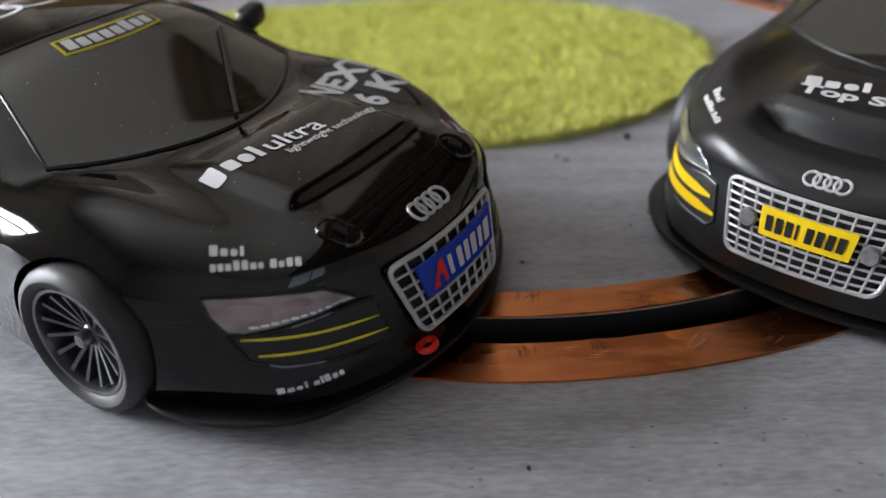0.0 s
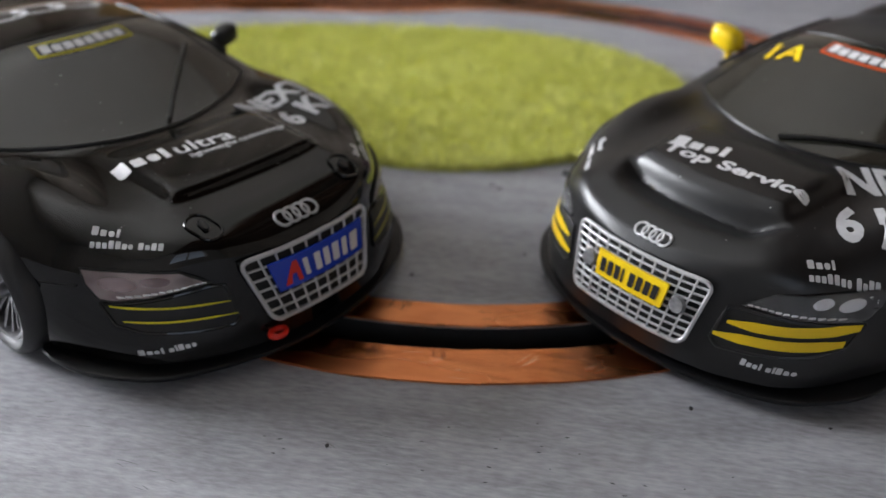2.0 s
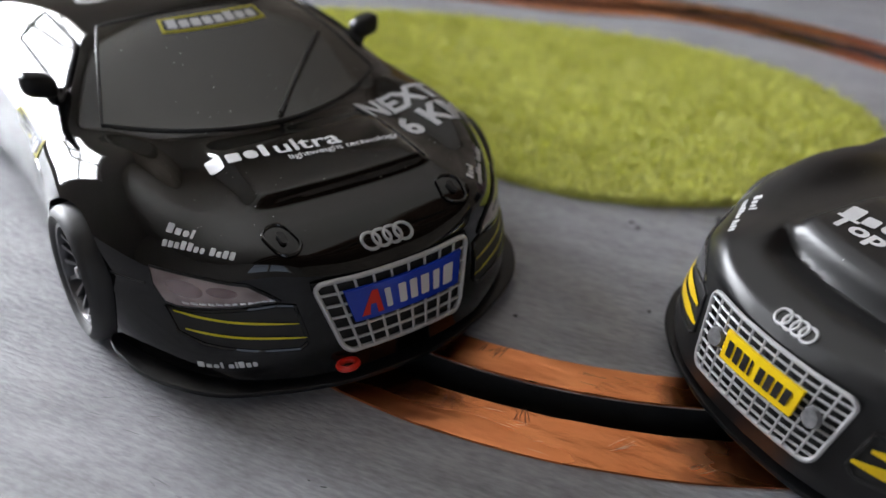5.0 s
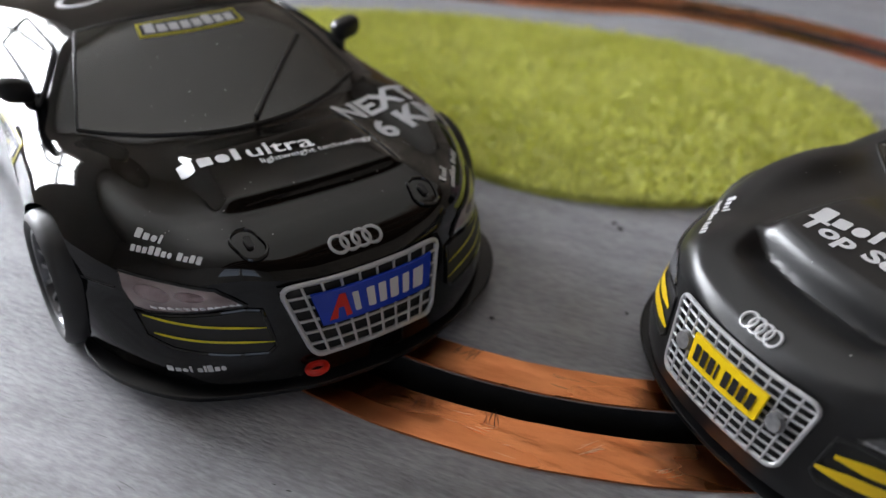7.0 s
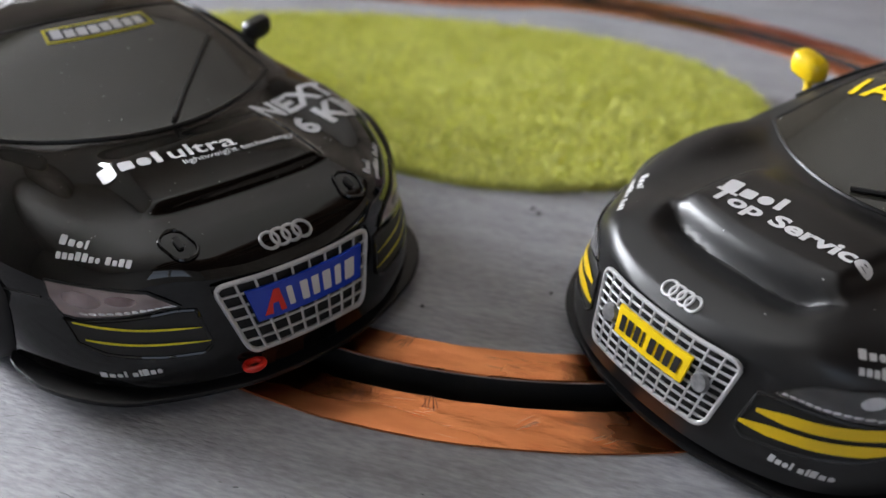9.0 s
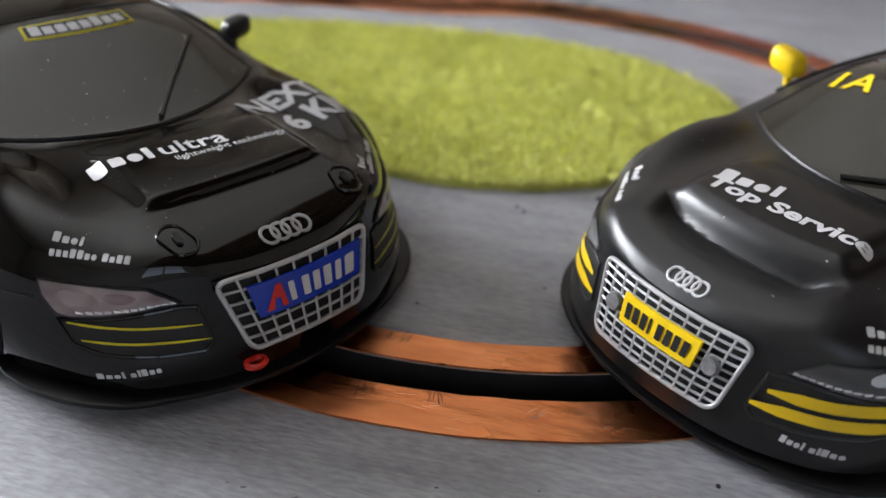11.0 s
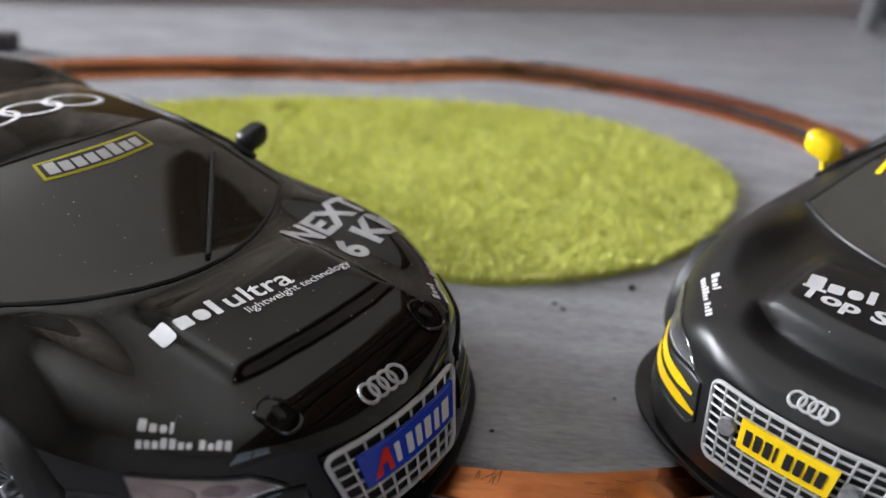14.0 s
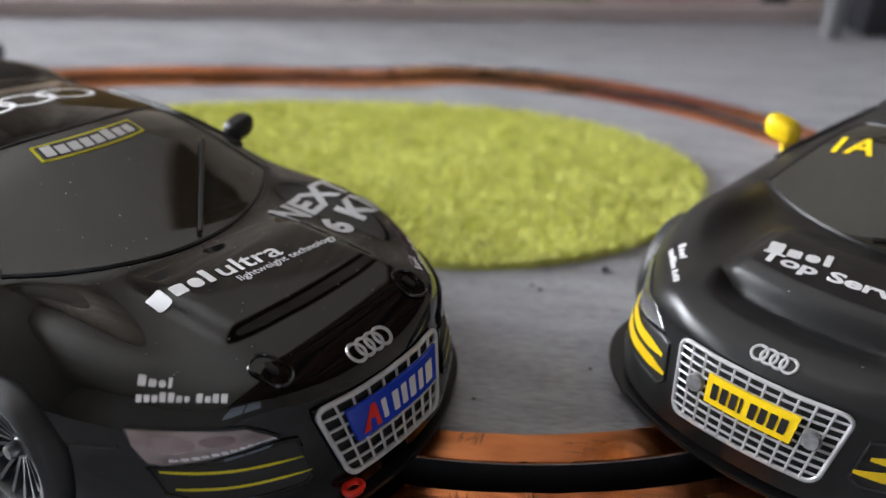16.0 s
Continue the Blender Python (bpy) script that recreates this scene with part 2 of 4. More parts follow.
def backdrop(name, m, width, height):
    """Bright garden and sky far outside the window."""
    mat = bpy.data.materials.new(name)
    mat.use_nodes = True
    nodes, links = mat.node_tree.nodes, mat.node_tree.links
    nodes.remove(nodes["Principled BSDF"])
    glow, coord, spots, ramp = (nodes.new(k) for k in ("ShaderNodeEmission", "ShaderNodeTexCoord", "ShaderNodeTexNoise", "ShaderNodeValToRGB"))
    spots.inputs["Scale"].default_value, spots.inputs["Detail"].default_value = 0.9, 3
    ramp.color_ramp.elements[0].position, ramp.color_ramp.elements[1].position = 0.38, 0.6
    ramp.color_ramp.elements[0].color, ramp.color_ramp.elements[1].color = (0.28, 0.36, 0.10, 1), (1, 1, 0.98, 1)
    links.new(coord.outputs["Object"], spots.inputs["Vector"])
    links.new(spots.outputs[0], ramp.inputs[0])
    links.new(ramp.outputs[0], glow.inputs[0])
    glow.inputs[1].default_value = 3.0
    links.new(glow.outputs[0], nodes["Material Output"].inputs[0])
    bm = bmesh.new()
    bmesh.ops.create_grid(bm, x_segments=1, y_segments=1, size=0.5, matrix=Matrix.Diagonal((width / S, height / S, 1, 1)))
    ob = part(name, bm, mat, smooth=False)
    ob.matrix_world = m
    tagged(ob, "bright garden and sky outside the window", "backdrop", kind="structure")


backdrop("backdrop", look((-4.5, 0.6, 1.2), (0, 0.6, 1.2)), 9, 6)


def ceiling_beam(x):
    bm = box(bmesh.new(), ((x - 0.05) / S, -1.8 / S, (CZ - 0.12) / S), ((x + 0.05) / S, 2.3 / S, CZ / S), 0.006 / S)
    return tagged(part("ceiling_beam", bm, BEAM, smooth=False), "dark stained timber ceiling beam", "beam", "ceiling beams", "structure")


for k in range(10):
    ceiling_beam(0.24 + 0.19 * k)

# ---- table and track board ----
tb = empty("table", Matrix.Translation((0, 0, 0)), "plain wooden table under the track board", "table")
part("tabletop", box(bmesh.new(), (-19, -13, -1.5), (19, 22, -0.6), 0.1), TABLE, tb, smooth=False)
for sx in (-17.5, 17.5):
    for sy in (-11.5, 20.5):
        part("leg", box(bmesh.new(), (sx - 0.8, sy - 0.8, FZ / S), (sx + 0.8, sy + 0.8, -1.5), 0.1), TABLE, tb, smooth=False)

# centre line of the slot: a bend of 3 m radius round the grass, closing far behind the gloss car
CX, CY, CR = 0.20, 6.095, 3.0
line = []
for a in range(-118, 101, 12):
    r = CR + 0.24 * math.exp(-((a - 25) / 28) ** 2)
    line.append((CX + r * math.cos(radians(a)), CY + r * math.sin(radians(a))))
line += [(-1.05, 8.80), (-2.4, 8.58), (-3.7, 8.22), (-5.0, 7.65), (-5.9, 6.75), (-5.6, 5.95), (-4.3, 5.35), (-2.7, 4.5)]
LANE = loop_through(line, 10)
FAR_EDGE, FAR_SLOPE = 11.62, 0.225     # far edge of the board
SLOT_HALF, DEPTH = 0.092, 0.28


def ribbon(bm, a, b, za, zb):
    va = [bm.verts.new((p.x, p.y, za)) for p in a]
    vb = [bm.verts.new((p.x, p.y, zb)) for p in b]
    for i in range(len(a)):
        j = (i + 1) % len(a)
        bm.faces.new((va[i], va[j], vb[j], vb[i]))
    return va, vb


def track_board():
    inner, outer = offset_loop(LANE, SLOT_HALF), offset_loop(LANE, -SLOT_HALF)
    bm = bmesh.new()
    mid = Vector((-0.6, 6.4))
    rim = []
    for p in outer:
        way = (p - mid).normalized()
        reach = []
        if way.x > 0: reach.append((15 - mid.x) / way.x)
        if way.x < 0: reach.append((-15 - mid.x) / way.x)
        if way.y < 0: reach.append((-9 - mid.y) / way.y)
        far = way.y - FAR_SLOPE * way.x
        if far > 0: reach.append((FAR_EDGE + FAR_SLOPE * mid.x - mid.y) / far)
        rim.append(mid + way * min(reach))
    ribbon(bm, outer, rim, 0, 0)
    hub = bm.verts.new((mid.x, mid.y, 0))
    vi = [bm.verts.new((p.x, p.y, 0)) for p in inner]
    for i in range(len(vi)):
        bm.faces.new((hub, vi[i], vi[(i + 1) % len(vi)]))
    ribbon(bm, rim, rim, 0, -0.596)
    for f in bm.faces:
        if f.normal.z < -0.5:
            f.normal_flip()
    board = part("track_board", bm, BOARD, smooth=False)
    tagged(board, "grey painted wooden slot track board with brush marks", "track board", kind="structure")
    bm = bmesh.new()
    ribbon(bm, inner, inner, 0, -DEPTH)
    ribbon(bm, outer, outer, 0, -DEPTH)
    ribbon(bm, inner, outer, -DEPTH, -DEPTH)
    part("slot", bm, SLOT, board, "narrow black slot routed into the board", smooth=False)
    return board


board = track_board()


def copper_tape(a, b, joints, label):
    """A thin tape with slightly wandering edges beside the slot, laid in pieces that overlap at the joints."""
    root = empty("copper_tape", Matrix.Translation((0, 0, 0)), label, "copper tape", "copper tapes along the slot")
    n = len(LANE)
    def edge(d, k):
        return [p + 0.006 * noise.noise((p.x * 3 + k, p.y * 3, k)) * Vector((1, 1)) for p in offset_loop(LANE, d)]
    ea, eb = edge(a, 3.1), edge(b, 7.7)
    for piece, (first, last) in enumerate(zip(joints, joints[1:] + [joints[0] + n])):
        bm = bmesh.new()
        rows = []
        for i in range(first, last + 3):
            i %= n
            row = []
            over = 0.004 * (piece % 2)
            for k in range(9):
                p = ea[i].lerp(eb[i], k / 8)
                row.append(bm.verts.new((p.x, p.y, 0.008 + over + 0.0045 * noise.noise((p.x * 7, p.y * 12, a)))))
            row.insert(0, bm.verts.new((ea[i].x, ea[i].y, 0.0005)))
            row.append(bm.verts.new((eb[i].x, eb[i].y, 0.0005)))
            rows.append(row)
        for p, q in zip(rows, rows[1:]):
            for k in range(10):
                bm.faces.new((p[k], p[k + 1], q[k + 1], q[k]))
        part("tape_piece", bm, COPPER, root)
    return root


def lane_index(x, y):
    return min(range(len(LANE)), key=lambda i: (LANE[i] - Vector((x, y))).length)


tape_in = copper_tape(0.100, 0.288, sorted(lane_index(*p) for p in ((2.9, 4.4), (2.5, 8.2), (-2.4, 8.5), (-2.6, 4.5))), "shiny copper tape stuck on the board inside the slot")
tape_out = copper_tape(-0.100, -0.350, sorted(lane_index(*p) for p in ((1.18, 3.12), (3.4, 6.0), (-0.5, 8.9), (-5.5, 6.0))), "scratched copper tape stuck on the board outside the slot")


def scratches(root, x, y, count, spread, turn, mat):
    """A small group of scratch marks in the tape."""
    r = random.Random(x)
    high = 0.003 if root is board else 0.0165
    for _ in range(count):
        c = Vector((x + r.uniform(-spread, spread), y + r.uniform(-spread, spread) * 0.5))
        t = radians(turn + r.uniform(-18, 18))
        d = Vector((math.cos(t), math.sin(t))) * r.uniform(0.02, 0.055)
        side = Vector((-d.y, d.x)).normalized() * r.uniform(0.0008, 0.0018)
        bend = side * r.uniform(-3, 3)
        bm = bmesh.new()
        pts = [c - d, c - d * 0.3 + bend, c + d * 0.4 + bend, c + d]
        wide = (0.2, 1.0, 0.8, 0.1)
        lo = [bm.verts.new((*(p - side * w), high)) for p, w in zip(pts, wide)]
        hi = [bm.verts.new((*(p + side * w), high)) for p, w in zip(pts, wide)]
        for k in range(3):
            bm.faces.new((lo[k], lo[k + 1], hi[k + 1], hi[k]))
        part("scratch", bm, mat, root, smooth=False)


SCRATCH = material("dark_scratch", (0.10, 0.035, 0.02), 0.6, vary=0.2, scale=300)
BRIGHT = material("bright_scratch", (0.95, 0.62, 0.42), 0.3, metal=1.0, vary=0.1, scale=300)
scratches(tape_in, 0.244, 3.339, 11, 0.055, 62, SCRATCH)
scratches(tape_out, 0.200, 2.935, 7, 0.04, 100, SCRATCH)
scratches(tape_out, 0.507, 2.975, 6, 0.035, 105, SCRATCH)
scratches(tape_out, 0.959, 2.992, 9, 0.05, 40, BRIGHT)
scratches(tape_out, 1.25, 3.00, 6, 0.04, 30, BRIGHT)
SCUFF = material("dark_scuff", (0.10, 0.10, 0.105), 0.7, vary=0.3, scale=300)
for x, y, n, turn in ((-1.0, 2.25, 5, 20), (-0.55, 1.95, 6, -15), (0.6, 1.9, 7, 8), (1.5, 2.1, 6, 12), (0.3, 2.35, 4, 160), (0.9, 4.1, 5, 10), (2.0, 1.9, 5, 20)):
    scratches(board, x, y, n, 0.16, turn, SCUFF)
scratches(tape_in, 0.75, 3.35, 6, 0.1, 5, SCRATCH)
scratches(tape_out, 0.6, 2.84, 8, 0.25, 4, BRIGHT)


# ---- grass ----
GRASS = loop_through([(0.1, 4.96), (0.95, 5.24), (1.5, 5.72), (1.87, 6.45), (1.82, 7.05), (1.4, 7.58), (0.75, 7.90), (-0.2, 8.0),
                      (-1.5, 7.83), (-2.6, 7.48), (-3.5, 6.88), (-3.4, 6.0), (-2.3, 5.4), (-1.0, 5.08)], 14)


def grass_patch():
    root = empty("grass_patch", Matrix.Translation((0, 0, 0)), "oval patch of yellow-green static grass glued on the board", "grass")
    tagged(root, kind="stuff")
    edge = [p + 0.02 * noise.noise((p.x * 6, p.y * 6, 2)) * Vector((1, 1)) for p in GRASS]
    bm = bmesh.new()
    low, up = ribbon(bm, edge, offset_loop(edge, 0.02), 0.002, 0.045)
    bm.faces.new(up)
    part("grass_mat", bm, GRASS_MAT, root, smooth=False)
    # fibres
    rng = np.random.default_rng(5)
    poly = np.array([(p.x, p.y) for p in edge])
    want = 70000
    pts = np.column_stack([rng.uniform(-3.75, 2.1, want), rng.uniform(4.85, 8.1, want)])
    inside = np.zeros(want, bool)
    x0, y0 = poly[:, 0], poly[:, 1]
    x1, y1 = np.roll(x0, -1), np.roll(y0, -1)
    for a, b, c, d in zip(x0, y0, x1, y1):
        cross = (b > pts[:, 1]) != (d > pts[:, 1])
        inside ^= cross & (pts[:, 0] < (c - a) * (pts[:, 1] - b) / (d - b + 1e-12) + a)
    pts = pts[inside]
    n = len(pts)
    turn, lean = rng.uniform(0, math.tau, n), rng.uniform(0, math.tau, n)
    long = rng.uniform(0.035, 0.085, n)
    out = rng.uniform(0.2, 1.1, n) * long
    wide = rng.uniform(0.006, 0.012, n)
    z = np.full(n, 0.03)
    a = np.column_stack([pts[:, 0] - wide * np.cos(turn), pts[:, 1] - wide * np.sin(turn), z])
    b = np.column_stack([pts[:, 0] + wide * np.cos(turn), pts[:, 1] + wide * np.sin(turn), z])
    c = np.column_stack([pts[:, 0] + out * np.cos(lean), pts[:, 1] + out * np.sin(lean), z + long * 0.8])
    verts = np.stack([a, b, c], 1).reshape(-1, 3) * S
    me = bpy.data.meshes.new("grass_fibres")
    me.from_pydata(verts.tolist(), [], np.arange(3 * n).reshape(-1, 3).tolist())
    me.materials.append(BLADE)
    fibres = new("grass_fibres", me)
    fibres.parent = root
    tagged(fibres, kind="stuff")


grass_patch()


# ---- the cars: x forward from the grille, y to the car's left, z up ----
HALF = [(0.05, 0.0), (0.043, 0.16), (0.0, 0.385), (-0.05, 0.505), (-0.14, 0.66), (-0.26, 0.785), (-0.4, 0.885), (-0.6, 0.99),
        (-0.8, 1.055), (-1.05, 1.085), (-1.4, 1.05), (-1.9, 0.985), (-2.6, 0.975), (-3.2, 1.02), (-3.9, 0.99), (-4.3, 0.93), (-4.45, 0.82)]
EDGE = [(0.05, 0.545), (0.0, 0.54), (-0.05, 0.52), (-0.2, 0.47), (-0.45, 0.43), (-0.8, 0.45), (-1.2, 0.52), (-1.8, 0.55), (-3.0, 0.56), (-4.45, 0.62)]
DECK = [(0.05, 0.556), (0.02, 0.592), (-0.02, 0.62), (-0.08, 0.648), (-0.2, 0.692), (-0.35, 0.724), (-0.7, 0.752), (-1.1, 0.768), (-1.6, 0.78), (-2.6, 0.80), (-3.4, 0.86), (-4.45, 0.82)]
AXLES = (-0.94, -3.55)
WHEEL, RIDE = 0.298, 0.024     # height of the axles over the body's datum, and of the datum over the board


def half_width(x):
    return curve_1d(x, HALF)


NOSE = sorted((w, x) for x, w in HALF if x >= -1.05)


def nose(y):
    """How far forward the plan outline reaches at y."""
    y = abs(y)
    return curve_1d(y, NOSE) if y < NOSE[-1][0] else -1.05 - 4 * (y - NOSE[-1][0])


def smin(a, b, k):
    h = max(0.0, min(1.0, 0.5 + 0.5 * (b - a) / k))
    return b * (1 - h) + a * h - k * h * (1 - h)


def smax(a, b, k):
    return -smin(-a, -b, k)


def step(a, b, x):
    u = max(0.0, min(1.0, (x - a) / (b - a)))
    return u * u * (3 - 2 * u)


# bonnet outlet: its depth; height, edge rounding and front edge of the panel behind it, that edge's bow, its half width and the run of its front face
VENT, PILLOW, ROUND, BACK, BOW, ACROSS, LIP_RUN = 0.011, 0.038, 0.03, -0.345, 0.10, 0.44, 0.03


def deck(x, y):
    """Bonnet, wings and tail, without the cabin."""
    a = abs(y)
    z = curve_1d(x, DECK)
    z -= 0.022 * step(0.36, 0.66, a) * step(-0.05, -0.35, x) * (1 - step(-1.2, -1.6, x))
    z += 0.055 * math.exp(-((a - 0.77) / 0.15) ** 2) * math.exp(-((x + 0.95) / 0.38) ** 2)
    z += 0.06 * math.exp(-((a - 0.78) / 0.18) ** 2) * math.exp(-((x + 3.5) / 0.6) ** 2)
    z -= 0.05 * step(0.45, 0.85, a) * step(-0.5, -0.15, x)
    # outlet of the bonnet: a pillow behind, a ramp in front
    across = 1 - step(ACROSS - 0.04 - 0.35 * ROUND, ACROSS + 0.03, a)
    bow = BOW * a * a
    back, front = BACK - bow, BACK + 0.24 - bow
    trough = 1 - step(ACROSS - 0.12, ACROSS + 0.05, a)
    z -= VENT * trough * (1 - step(back, front, x)) * step(back - LIP_RUN * 0.3, back + LIP_RUN * 0.7, x)
    z += PILLOW * across * (1 - step(back - ROUND, back + LIP_RUN * 0.5, x)) * step(-1.0, -0.75, x)
    return z


def cabin(x, y):
    a = abs(y)
    screen = 0.755 + 0.425 * (-0.99 - 0.50 * y * y - x)
    roof = 1.118 - 0.10 * (y / 0.62) ** 2 - 0.03 * (x + 2.25) ** 2
    side = 0.80 + 1.12 * (0.875 - a)
    tail = 1.10 - 0.26 * (-2.55 - x)
    return smin(smin(smin(screen, roof, 0.07), side, 0.09), tail, 0.15)


def top(x, y):
    """Height of the body's skin over a place of the plan."""
    fx, fy = max(1e-5, nose(y) - x), max(1e-5, half_width(x) - abs(y))
    d = fx * fy / math.hypot(fx, fy)
    d = min(d, max(1e-5, (x + 4.47)))
    edge = curve_1d(x, EDGE)
    r = 0.05 + 0.17 * step(-0.02, -0.45, x)
    u = min(1.0, d / r)
    z = edge + (deck(x, y) - edge) * math.sqrt(max(0.0, 1 - (1 - u) ** 2))
    c = cabin(x, y)
    return smax(z, c, 0.02) if c > 0.6 else z


def outward(x, z):
    """How far the skirt stands out below the skin's edge."""
    edge = curve_1d(x, EDGE)
    u = (edge - z) / (edge - 0.20)
    front = step(-0.9, -0.1, x)
    return front * (0.072 * min(1.0, u) ** 0.9 - 0.03 * max(0.0, u - 1)) + (1 - front) * (0.012 * math.sin(min(1.0, u) * math.pi) - 0.05 * max(0, u - 1))


def outline_points():
    """The plan outline from the nose to the tail, evenly dense."""
    out = []
    for k in range(26):
        y = 0.93 * (k / 25) ** 0.9 if k else 0.012
        out.append((nose(y), y))
    dense = [out[0]]
    for p, q in zip(out, out[1:]):
        steps = max(1, math.ceil((p[0] - q[0]) / 0.011))
        for k in range(1, steps + 1):
            x = p[0] + (q[0] - p[0]) * k / steps
            dense.append((x, half_width(x)) if steps > 1 and k < steps else q)
    out = dense
    x = out[-1][0]
    while x > -4.44:
        x -= 0.045 if x > -2.5 else 0.09
        out.append((max(x, -4.45), half_width(max(x, -4.45))))
    return out


OUTLINE = outline_points()


def outline_normal(i):
    a, b = OUTLINE[max(0, i - 1)], OUTLINE[min(len(OUTLINE) - 1, i + 1)]
    if i == 0:
        return (1.0, 0.0)
    d = Vector((b[0] - a[0], b[1] - a[1])).normalized()
    return (d.y, -d.x) if d.y * 1 - d.x * 1 > 0 else (-d.y, d.x)


def body_shell():
    """The closed skin of the body."""
    bm = bmesh.new()
    n = 54
    levels = [0.75, 0.5, 0.3, 0.15, 0.0, -0.35, -0.75]
    spread = [math.sin(k / n * math.pi / 2) ** 0.85 for k in range(n + 1)]
    rows, skirts = [], []
    for i, (x, w) in enumerate(OUTLINE):
        row = {}
        for k in range(-n, n + 1):
            y = math.copysign(spread[abs(k)], k) * w
            row[k] = bm.verts.new((x, y, top(x, y) if abs(k) < n else curve_1d(x, EDGE)))
        rows.append(row)
        edge, nx, ny = curve_1d(x, EDGE), *outline_normal(i)
        for side in (1, -1):
            down = [row[n * side]]
            for q in levels:
                z = 0.20 + (edge - 0.20) * q if q >= 0 else 0.20 + 0.12 * q
                o = outward(x, z)
                down.append(bm.verts.new((x + nx * o, side * (w + ny * o), z)))
            skirts.append(down)
    for i in range(len(rows) - 1):
        p, q = rows[i], rows[i + 1]
        for k in range(-n, n):
            bm.faces.new((p[k], p[k + 1], q[k + 1], q[k]))
        for side in (0, 1):
            a, b = skirts[2 * i + side], skirts[2 * i + 2 + side]
            for k in range(len(a) - 1):
                bm.faces.new((a[k], a[k + 1], b[k + 1], b[k]))
        bm.faces.new((skirts[2 * i][-1], skirts[2 * i + 1][-1], skirts[2 * i + 3][-1], skirts[2 * i + 2][-1]))
    # nose and tail closed
    for i in (0, len(rows) - 1):
        a, b = skirts[2 * i], skirts[2 * i + 1]
        for k in range(len(a) - 1):
            if k == 0:
                bm.faces.new([rows[i][j] for j in range(-n, n + 1)] + [a[1], b[1]])
            else:
                bm.faces.new((a[k], a[k + 1], b[k + 1], b[k]))
    bmesh.ops.recalc_face_normals(bm, faces=bm.faces)
    return bm


SHELL = body_shell()
SKIN = BVHTree.FromBMesh(SHELL)


def body_mesh():
    """The skin with the wheel arches cut through it."""
    me = bpy.data.meshes.new("body")
    SHELL.to_mesh(me)
    ob = new("body_blank", me)
    tools = []
    for ax in AXLES:
        for side in (1, -1):
            bm = bmesh.new()
            bmesh.ops.create_cone(bm, cap_ends=True, segments=48, radius1=0.345, radius2=0.345, depth=0.62,
                                  matrix=Matrix.Translation((ax, side * 1.0, WHEEL + 0.005)) @ Matrix.Rotation(radians(90), 4, "X"))
            cut = bpy.data.meshes.new("arch")
            bm.to_mesh(cut)
            bm.free()
            tool = new("arch", cut)
            mod = ob.modifiers.new("arch", "BOOLEAN")
            mod.operation, mod.object, mod.solver = "DIFFERENCE", tool, "EXACT"
            tools.append(tool)
    done = bpy.data.meshes.new_from_object(ob.evaluated_get(bpy.context.evaluated_depsgraph_get()))
    for o in (ob, *tools):
        bpy.data.objects.remove(o)
    done.transform(Matrix.Scale(S, 4))
    done.polygons.foreach_set("use_smooth", [True] * len(done.polygons))
    done.set_sharp_from_angle(angle=radians(38))
    return done


BODY = body_mesh()


def wrap(bm, origin, u, v, lift=0.004, cuts=0):
    """Lays a flat shape, drawn in u and v from origin, onto the skin; its own height stays on top of that."""
    if cuts:
        bmesh.ops.triangulate(bm, faces=bm.faces)
        for _ in range(cuts):
            bmesh.ops.subdivide_edges(bm, edges=bm.edges, cuts=1, use_grid_fill=True)
    o, u, v = Vector(origin), Vector(u).normalized(), Vector(v).normalized()
    w = u.cross(v)
    for q in bm.verts:
        start = o + q.co.x * u + q.co.y * v + 1.2 * w
        hit, normal, _, _ = SKIN.ray_cast(start, -w)
        if hit is None:
            hit, normal, _, _ = SKIN.find_nearest(o + q.co.x * u + q.co.y * v)
        q.co = hit + normal * (lift + q.co.z)
    return bm


FRONT = dict(u=(0, 1, 0), v=(0, 0, 1))       # drawn on the nose: y to the right, z up
ABOVE = dict(u=(0, 1, 0), v=(-1, 0, 0))      # drawn on the bonnet: y to the right, backwards up


def plate(bm, points, thick=0.0):
    """A flat polygon, or with thick a low solid with that polygon's outline."""
    low = [bm.verts.new((*p, 0)) for p in points]
    face = bm.faces.new(low)
    if thick:
        made = bmesh.ops.extrude_face_region(bm, geom=[face])["geom"]
        for q in made:
            if isinstance(q, bmesh.types.BMVert):
                q.co.z += thick
    return bm


def rounded(x0, y0, x1, y1, r, n=4):
    pts = []
    for cx, cy, a in ((x1 - r, y1 - r, 0), (x0 + r, y1 - r, 90), (x0 + r, y0 + r, 180), (x1 - r, y0 + r, 270)):
        for k in range(n + 1):
            t = radians(a + 90 * k / n)
            pts.append((cx + r * math.cos(t), cy + r * math.sin(t)))
    return pts


def grid_patch(bm, corners, nu, nv):
    """A flat four-cornered grid: bottom left, bottom right, top right, top left."""
    a, b, c, d = (Vector((*p, 0)) for p in corners)
    rows = [[bm.verts.new((a.lerp(b, i / nu)).lerp(d.lerp(c, i / nu), j / nv)) for i in range(nu + 1)] for j in range(nv + 1)]
    for j in range(nv):
        for i in range(nu):
            bm.faces.new((rows[j][i], rows[j][i + 1], rows[j + 1][i + 1], rows[j + 1][i]))
    return bm


